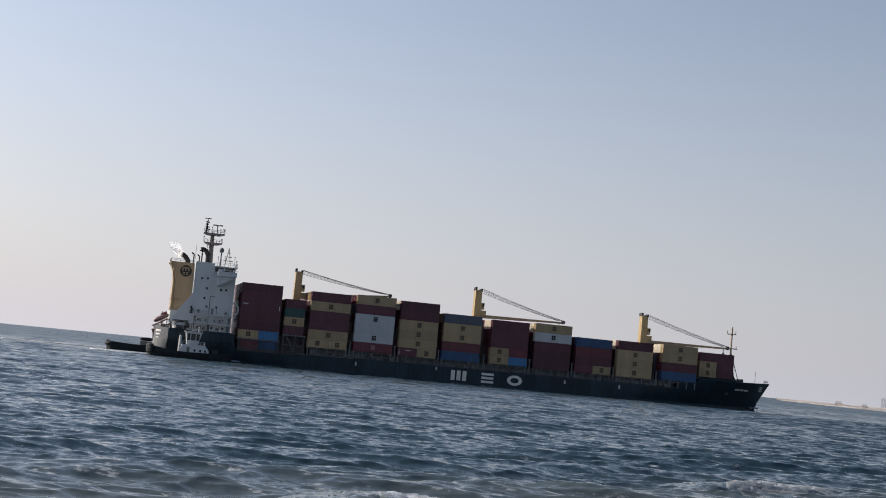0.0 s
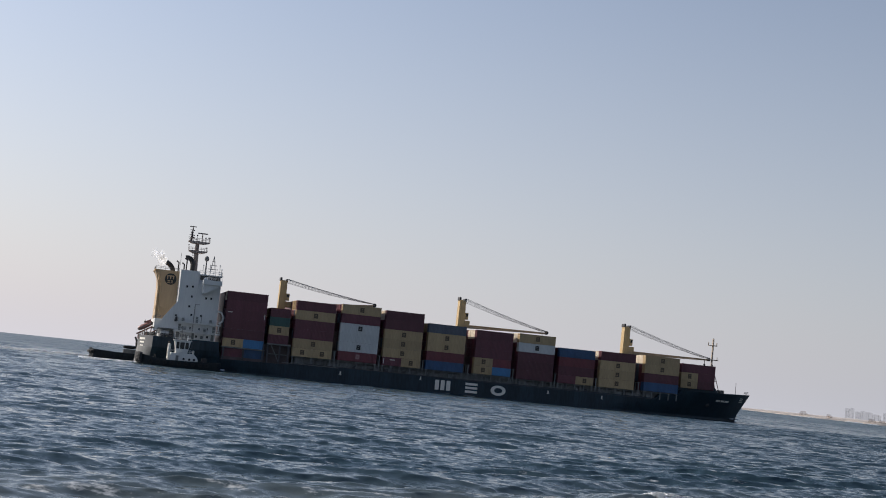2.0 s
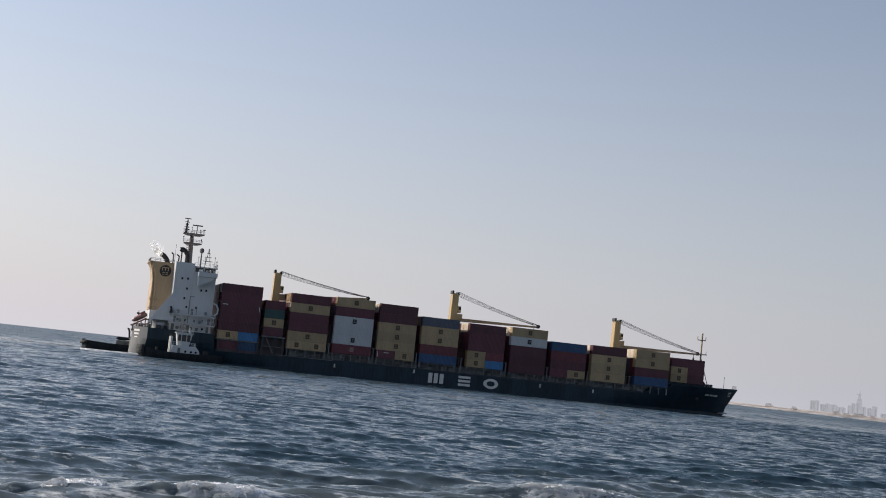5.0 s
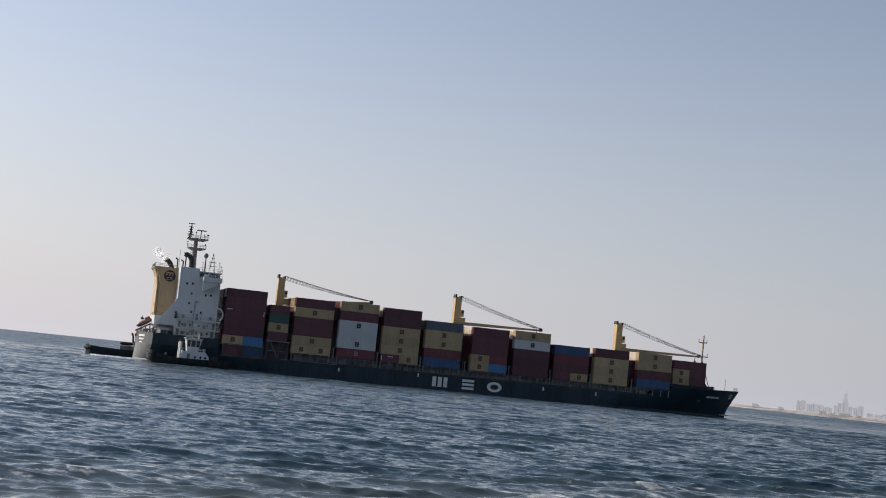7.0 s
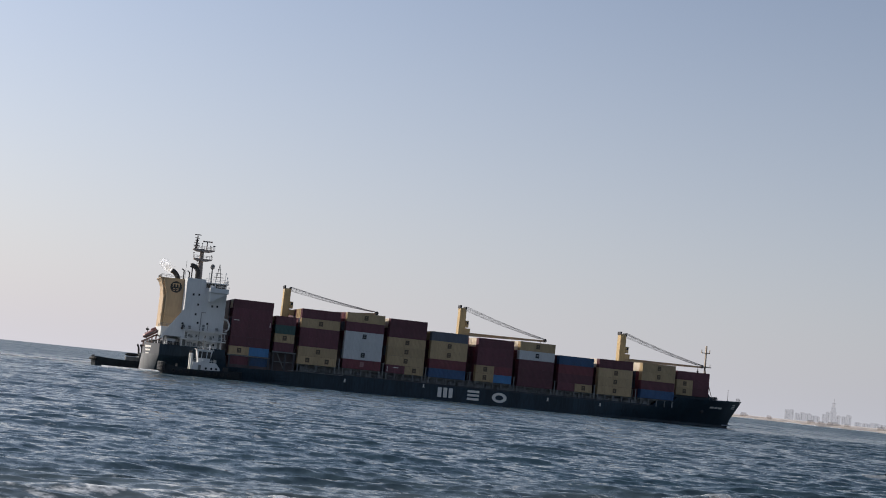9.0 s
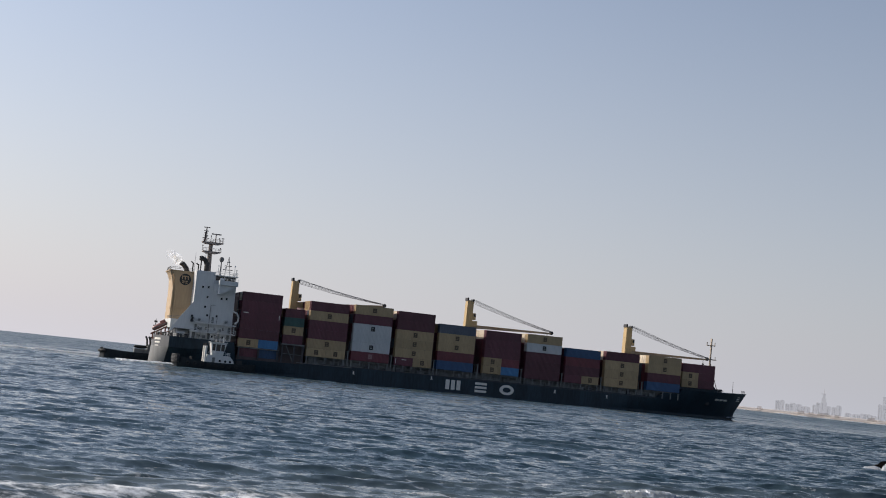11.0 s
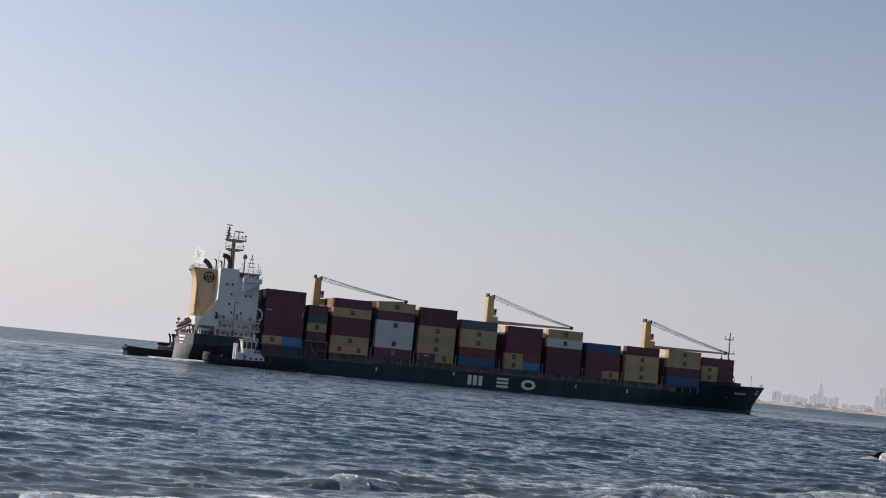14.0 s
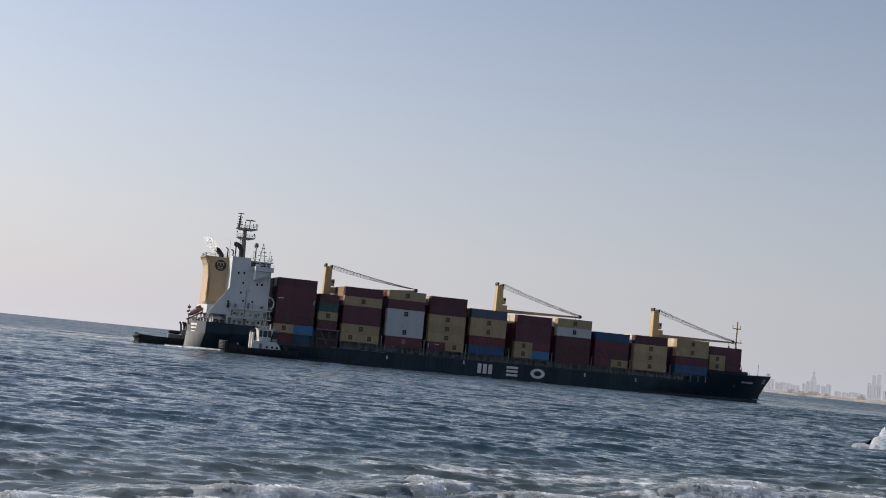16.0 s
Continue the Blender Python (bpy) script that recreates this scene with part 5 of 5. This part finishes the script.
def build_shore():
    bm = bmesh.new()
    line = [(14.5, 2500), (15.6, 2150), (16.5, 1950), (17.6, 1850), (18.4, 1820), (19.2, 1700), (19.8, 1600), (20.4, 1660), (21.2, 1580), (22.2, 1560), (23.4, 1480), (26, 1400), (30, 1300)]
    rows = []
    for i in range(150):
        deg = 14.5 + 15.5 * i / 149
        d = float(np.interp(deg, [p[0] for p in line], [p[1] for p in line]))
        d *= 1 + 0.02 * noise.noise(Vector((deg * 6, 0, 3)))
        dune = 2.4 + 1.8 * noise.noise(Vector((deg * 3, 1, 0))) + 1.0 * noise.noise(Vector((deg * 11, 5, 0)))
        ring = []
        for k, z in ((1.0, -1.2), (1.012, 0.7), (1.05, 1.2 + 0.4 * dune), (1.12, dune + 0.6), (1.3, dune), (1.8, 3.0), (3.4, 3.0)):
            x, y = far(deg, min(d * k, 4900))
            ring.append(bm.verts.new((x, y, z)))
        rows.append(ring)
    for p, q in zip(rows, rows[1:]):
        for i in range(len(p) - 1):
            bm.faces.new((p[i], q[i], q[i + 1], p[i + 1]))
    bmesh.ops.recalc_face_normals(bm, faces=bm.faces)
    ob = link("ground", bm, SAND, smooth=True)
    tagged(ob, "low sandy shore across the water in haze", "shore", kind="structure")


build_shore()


def build_surf(deg0, deg1, wide, seed):
    """A line of small breakers under the far shore."""
    bm = bmesh.new()
    last = None
    for i in range(61):
        deg = deg0 + (deg1 - deg0) * i / 60
        d = float(np.interp(deg, SURF[0], SURF[1])) * 0.985
        w = wide * max(0.05, 1 - abs(i / 30 - 1) ** 3) * (0.7 + 0.8 * noise.noise(Vector((i * 0.23, seed, 0))))
        pair = []
        for k, z in ((-1, -0.3), (0, 0.9), (1, -0.3)):
            x, y = far(deg, d + k * 5 * w)
            pair.append(bm.verts.new((x, y, z * max(0.3, w))))
        if last:
            bm.faces.new((last[0], pair[0], pair[1], last[1]))
            bm.faces.new((last[1], pair[1], pair[2], last[2]))
        last = pair
    bmesh.ops.recalc_face_normals(bm, faces=bm.faces)
    ob = link("surf_line", bm, FOAM, smooth=True)
    tagged(ob, "white surf breaking along the far sandy shore", "surf", "far surf")


SURF = ([15.6, 16.5, 17.6, 18.4, 19.2, 19.8, 20.4, 21.2, 22.2, 23.4, 26], [2150, 1950, 1850, 1820, 1700, 1600, 1660, 1580, 1560, 1480, 1400])
for i, (a, b, w) in enumerate(((16.7, 17.5, 1.0), (18.6, 19.35, 1.1), (19.5, 19.95, 1.2), (20.3, 21.0, 0.8), (21.3, 22.3, 0.9), (22.6, 23.6, 1.0))):
    build_surf(a, b, w, i)


def far_building(deg0, deg1, high, d, spire=0.0, steps=1, material=CONC):
    x0, y0 = far((deg0 + deg1) / 2, d)
    w = radians(deg1 - deg0) * d * 1.25
    b = empty("apartment_building", "pale distant high-rise building in haze" if high > 45 else "pale distant low building in haze", "building", "far town")
    b.matrix_basis = pose(x0, y0, 1.5, 0, 0, -(deg0 + deg1) / 2)
    bm = bmesh.new()
    for s in range(steps):
        k = 1 - 0.28 * s
        box(bm, -w / 2 * k, w / 2 * k, -9 * k, 9 * k, high * (0.62 + 0.38 * (s - 1) / max(1, steps - 1)) if s else 0, high * (0.62 + 0.38 * s / max(1, steps - 1)) if steps > 1 else high)
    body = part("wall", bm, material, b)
    bm = bmesh.new()
    box(bm, -w * 0.42, w * 0.3, -4, 4, high, high + 2.0)
    if spire:
        tube(bm, (0, 0, high), (0, 0, high + spire), 2.2, 0.5, 8)
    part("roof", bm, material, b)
    # tall strips of windows
    n = max(2, int(w / 7))
    for i in range(n):
        if (i * 7 + int(deg0 * 50)) % 4 == 0:
            continue
        bm = bmesh.new()
        cx = -w / 2 * 0.66 + w * 0.66 * (i + 0.5) / n
        box(bm, cx - w * 0.17 / n, cx + w * 0.17 / n, -9.3, -9.05, high * 0.12, high * (0.56 if steps > 1 else 0.93))
        part("window", bm, FARWIN, body)
    return b


STOREY = 1.62        # metres for one step of height in the list below
for a, b, tall, sp, st in ((18.62, 18.78, 19, 0, 1), (18.80, 18.95, 20, 0, 1), (19.02, 19.20, 14, 0, 1), (19.22, 19.42, 16, 0, 1), (19.46, 19.66, 15, 0, 1), (19.70, 19.98, 12, 0, 1),
                         (20.10, 20.22, 17, 0, 1), (20.24, 20.37, 22, 0, 1), (20.42, 20.62, 40, 16, 3), (20.66, 20.80, 17, 0, 1), (20.86, 21.02, 16, 0, 1), (21.05, 21.22, 20, 0, 1),
                         (21.40, 21.62, 8, 0, 1), (21.7, 21.95, 7, 0, 1), (22.0, 22.4, 9, 0, 1), (22.42, 22.6, 7, 0, 1), (22.66, 22.78, 30, 0, 1), (22.80, 22.97, 45, 3, 2), (23.0, 23.17, 47, 3, 2), (23.3, 23.6, 18, 0, 1), (23.7, 24.0, 14, 0, 1)):
    far_building(a, b, tall * STOREY, 4400, sp, st)
for a, b, tall, d in ((16.85, 17.1, 5, 1990), (17.9, 18.1, 4, 1950), (19.55, 19.8, 4, 1720), (19.95, 20.2, 3, 1760), (20.35, 20.8, 4, 1770), (21.0, 21.2, 3, 1700), (22.3, 22.6, 4, 1660)):
    far_building(a, b, tall * d * 0.000424, d, 0, 1, ROOFT)


# ------------------------------------------------------------------ rock and foam
ROCK = mat("wet black rock", (0.004, 0.004, 0.004), 0.95, vary=0.4, relief=0.02, spec=0.0)


def build_rock():
    bm = bmesh.new()
    bmesh.ops.create_icosphere(bm, subdivisions=5, radius=1.0)
    for v in bm.verts:
        d = v.co.copy()
        v.co = Vector((d.x * 3.0, d.y * 2.2, d.z * 1.5 - 0.25))
        v.co += d * (0.55 * noise.noise(d * 1.7) + 0.3 * noise.noise(d * 4.1) + 0.12 * noise.noise(d * 9))
    ob = link("rock", bm, ROCK, smooth=False)
    ob.matrix_basis = pose(62.9, 143.0, -0.1)
    tagged(ob, "wet black boulder standing in the surf", "rock")


build_rock()
crests = []


def ridge(u, v):
    """Height of a breaking wave, 0 to 1: u along its crest, v across it from the steep shoreward face to the long back."""
    across = math.exp(-((v + 0.35) / (0.26 if v < -0.35 else 0.62)) ** 2)
    return max(0.0, 1 - u * u) ** 1.2 * across


def build_crest(x, y, wide, high, at, born, gone, seed):
    """A breaking wave: a dark ridge of water with a crest of tumbling foam, that lifts, runs shorewards and sinks."""
    o = Vector((seed * 13.7, 0, 0))
    span, deep = wide * 1.2 + 8.0, 5.0
    top = high * 0.95
    bm = bmesh.new()
    nx, ny = max(36, int(span * 9)), 44
    grid = []
    for i in range(nx + 1):
        u = i / nx * 2 - 1
        row = []
        for j in range(ny + 1):
            v = j / ny * 2 - 1
            px, py = u * span / 2, v * deep / 2
            q = Vector((px * 0.8, py * 1.2, 0)) + o
            z = top * ridge(u, v) * (1 + 0.3 * noise.noise(q)) + 0.06 * noise.noise(q * 2.1) + 0.035 * noise.noise(Vector((px * 3, py * 7, seed))) - 0.12 - 0.45 * abs(u) ** 3 - 0.9 * abs(v) ** 7
            row.append(bm.verts.new((px, py + 0.45 * math.sin(px * 0.5 + seed) + 0.12 * noise.noise(q * 1.7), z)))
        grid.append(row)
    for i in range(nx):
        for j in range(ny):
            bm.faces.new((grid[i][j], grid[i + 1][j], grid[i + 1][j + 1], grid[i][j + 1]))
    bm.normal_update()
    wave = link("breaking_wave", bm, WATER, smooth=True)
    for name in ("steepness", "foam"):
        at2 = wave.data.attributes.new(name, "FLOAT", "POINT")
        at2.data.foreach_set("value", [1.3 if name == "steepness" else 0.75 * ridge(u, min(1.0, v + 0.35)) for u in (i / nx * 2 - 1 for i in range(nx + 1)) for v in (j / ny * 2 - 1 for j in range(ny + 1))])
    tagged(wave, "dark breaking wave with a white crest of tumbling foam", "wave", "breaking waves")
    part("foam_crest", froth_patch(wide, high, seed, lambda u, v: top * ridge(u * wide / span, v * 0.40 - 0.48) - 0.10,
                                   lambda px: 0.45 * math.sin(px * 0.5 + seed) - 0.48 * deep / 2, 0.40 * deep / 2), FOAM, wave, "tumbling white foam", smooth=True)
    crests.append((wave, x, y, at, born, gone, seed))


def froth_patch(wide, high, seed, base, shift, half):
    """Lumps of froth over a base, ragged at the rim."""
    bm = bmesh.new()
    o = Vector((seed * 7.3, 3, 0))
    nx, ny = max(50, int(wide * 22)), 30
    grid = []
    for i in range(nx + 1):
        u = i / nx * 2 - 1
        row = []
        for j in range(ny + 1):
            v = j / ny * 2 - 1
            px, py = u * wide / 2, v * half
            q = Vector((px * 1.1, py * 1.6, 0)) + o
            ragged = 1 - 1.7 * abs(u) ** 2.5 - (abs(v) ** 2) * (1.1 + 0.9 * noise.noise(Vector((px * 0.9, 7, seed)))) + 0.55 * noise.noise(q * 1.3)
            lump = 0.45 + 0.4 * noise.noise(q) + 0.45 * abs(noise.noise(q * 2.6)) + 0.5 * abs(noise.noise(q * 6.0)) + 0.4 * noise.noise(q * 13)
            z = base(u, v) + (0.31 * high * min(1.0, 1.6 * ragged) * lump if ragged > 0 else max(-0.12, 0.3 * ragged))
            row.append(bm.verts.new((px + 0.05 * noise.noise(q * 5), py + shift(px) + 0.10 * noise.noise(q * 3), z)))
        grid.append(row)
    for i in range(nx):
        for j in range(ny):
            bm.faces.new((grid[i][j], grid[i + 1][j], grid[i + 1][j + 1], grid[i][j + 1]))
    return bm


CRESTS = [  # x and y at a time, width, height, that time, lifts at, sinks at
    (-1.3, 51.3, 1.6, 0.3, 0.0, -1, 1.0),
    (19.7, 75.0, 6.2, 0.42, 0.5, -1.5, 2.0),
    (24.1, 79.3, 4.5, 0.3, 1.0, -0.5, 2.2),
    (14.7, 70.5, 2.5, 0.34, 2.5, 1.5, 3.3),
    (8.5, 66.9, 1.6, 0.2, 2.5, 1.8, 3.2),
    (-11.4, 49.2, 2.9, 0.55, 4.0, 2.4, 5.4),
    (4.6, 58.0, 4.8, 0.42, 4.0, 2.8, 5.0),
    (18.7, 71.4, 5.4, 0.3, 4.0, 3, 5),
    (-4.7, 48.7, 4.2, 0.4, 5.2, 4.2, 6.2),
    (10.2, 64.4, 6.1, 0.4, 5.4, 4.4, 6.3),
    (-8.9, 43.6, 5.4, 0.36, 6.5, 5.2, 7.6),
    (4.7, 58.7, 1.5, 0.36, 6.5, 5.4, 7.4),
    (8.0, 63.0, 1.9, 0.36, 6.5, 5.4, 7.4),
    (18.9, 69.5, 7.6, 0.26, 6.5, 5.5, 7.5),
    (56.3, 141.7, 2.6, 0.26, 6.5, 5.7, 7.2),
    (1.5, 63.1, 2.5, 0.2, 7.5, 6.7, 8.4),
    (17.8, 77.6, 1.5, 0.24, 7.5, 6.6, 8.4),
    (29.5, 82.5, 5.5, 0.26, 7.5, 6.8, 8.4),
    (19.0, 75.8, 2.9, 0.32, 8.0, 7.1, 8.8),
    (22.5, 78.7, 2.8, 0.36, 9.0, 8.1, 9.9),
    (-2.2, 53.6, 0.9, 0.22, 9.0, 8.2, 9.8),
    (56.8, 140.7, 4.5, 0.2, 9.0, 8.2, 9.9),
    (0.6, 57.4, 5.4, 0.42, 10.2, 9.2, 11.2),
    (15.5, 72.8, 5.5, 0.4, 10.4, 9.4, 11.4),
    (-2.1, 50.9, 1.9, 0.36, 12.0, 10.8, 12.8),
    (6.0, 57.8, 3.3, 0.42, 12.0, 10.8, 13.0),
    (14.2, 71.5, 2.4, 0.34, 12.0, 11, 13.6),
    (27.2, 78.4, 8.9, 0.32, 12.0, 10.8, 13.2),
    (-1.0, 49.3, 5.1, 0.38, 13.0, 12.0, 14.0),
    (7.0, 56.6, 7.6, 0.42, 13.0, 12.0, 14.0),
    (16.7, 70.5, 3.5, 0.42, 13.0, 12.0, 14.4),
    (31.7, 81.5, 3.3, 0.3, 13.0, 12, 14),
    (17.3, 67.3, 5.3, 0.42, 14.0, 12.9, 15.0),
    (30.0, 77.2, 6.9, 0.26, 14.0, 13, 15),
    (6.0, 55.0, 1.6, 0.26, 14.0, 13, 15),
    (-9.1, 43.7, 2.2, 0.24, 14.0, 13, 15),
    (2.2, 56.7, 2.3, 0.46, 15.0, 13.2, 17.2),
    (-5.7, 47.7, 0.8, 0.3, 15.0, 14, 16.2),
    (-3.0, 47.7, 1.9, 0.42, 15.0, 13.9, 16.2),
    (18.2, 66.3, 7.2, 0.4, 15.0, 13.9, 16.4),
    (6.3, 54.1, 3.3, 0.26, 15.0, 14, 16),
    (-2.0, 45.7, 6.3, 0.46, 16.0, 14.8, 17.5),
    (4.1, 53.0, 3.8, 0.42, 16.0, 15.0, 17.5),
    (18.6, 63.3, 9.2, 0.42, 16.0, 14.8, 17.5),
    (21.5, 69.0, 6.9, 0.28, 16.0, 15.0, 17.5),
    (-8.2, 38.9, 1.7, 0.3, 16.0, 15, 17.5),
    (9.0, 53.3, 5.6, 0.28, 16.0, 15, 17.5),
    (27.3, 68.3, 5.4, 0.28, 16.0, 15, 17.5),]
for i, row in enumerate(CRESTS):
    build_crest(*row, i + 1)


def crest_pose(t, x, y, at, born, gone, seed):
    mid, half = (born + gone) / 2, (gone - born) / 2
    k = (t - mid) / half
    lift = -1.3 + 1.38 * math.exp(-(k ** 4))
    t2 = min(max(t, born - 1), gone + 1) - at
    return pose(x + 1.6 * t2, y - 2.5 * t2, lift, 3 * math.sin(t + seed), 0, 30 + 4 * math.sin(seed * 2.1))


sprays = []


def build_splash():
    """White water thrown up against the boulder, in clumps that heave."""
    for i, (dx, dy, w, h) in enumerate(((-6.0, -1.8, 3.2, 0.7), (-4.6, -2.6, 2.2, 1.7), (-3.9, -2.4, 1.9, 2.9), (-2.4, -2.4, 3.0, 1.8))):
        ob = link("spray", froth_patch(w, 0.8 * h, 40 + i, lambda u, v: 0.75 * h * max(0.0, 1 - u * u) * max(0.0, 1 - v * v) - 0.1, lambda px: 0.0, 0.9), FOAM, smooth=True)
        tagged(ob, "white spray breaking against a black boulder", "spray", "spray at the boulder")
        sprays.append((ob, 64.8 + dx, 143 + dy, i, h))


def spray_pose(t, x, y, i, h):
    surge = math.exp(-((t - 15.9 + 0.15 * i) / 0.7) ** 2) + 0.6 * math.exp(-((t - 12.6) / 0.6) ** 2) + 0.5 * math.exp(-((t - 14.6 + 0.1 * i) / 0.5) ** 2)
    return pose(x, y, -0.2 - 0.5 * (h - 0.5) * (1 - min(1, surge)), 0, 0, 6 * math.sin(t))


build_splash()


# ------------------------------------------------------------------ all that moves
def motions():
    for ob, m in afloat:
        walk(ob, [(t, ship_pose(t) @ m) for t in TIMES])
    walk(tug, [(t, tug_pose(t)) for t in TIMES])
    walk(tug_wake, [(t, ship_pose(t) @ pose(17.5 - 0.575 * (16 - t), -24, 0)) for t in TIMES])
    for p, u, side, curl in puffs:
        walk(p, [(t / 2, puff_pose(u, side, curl, t / 2)) for t in range(33)])
    walk(sea, [(t, pose(0.9 * t, -1.3 * t, -0.2)) for t in TIMES])
    for ob, x, y, at, born, gone, seed in crests:
        walk(ob, [(t / 2, crest_pose(t / 2, x, y, at, born, gone, seed)) for t in range(33)])

    for ob, x, y, i, h in sprays:
        walk(ob, [(t / 2, spray_pose(t / 2, x, y, i, h)) for t in range(33)])


motions()
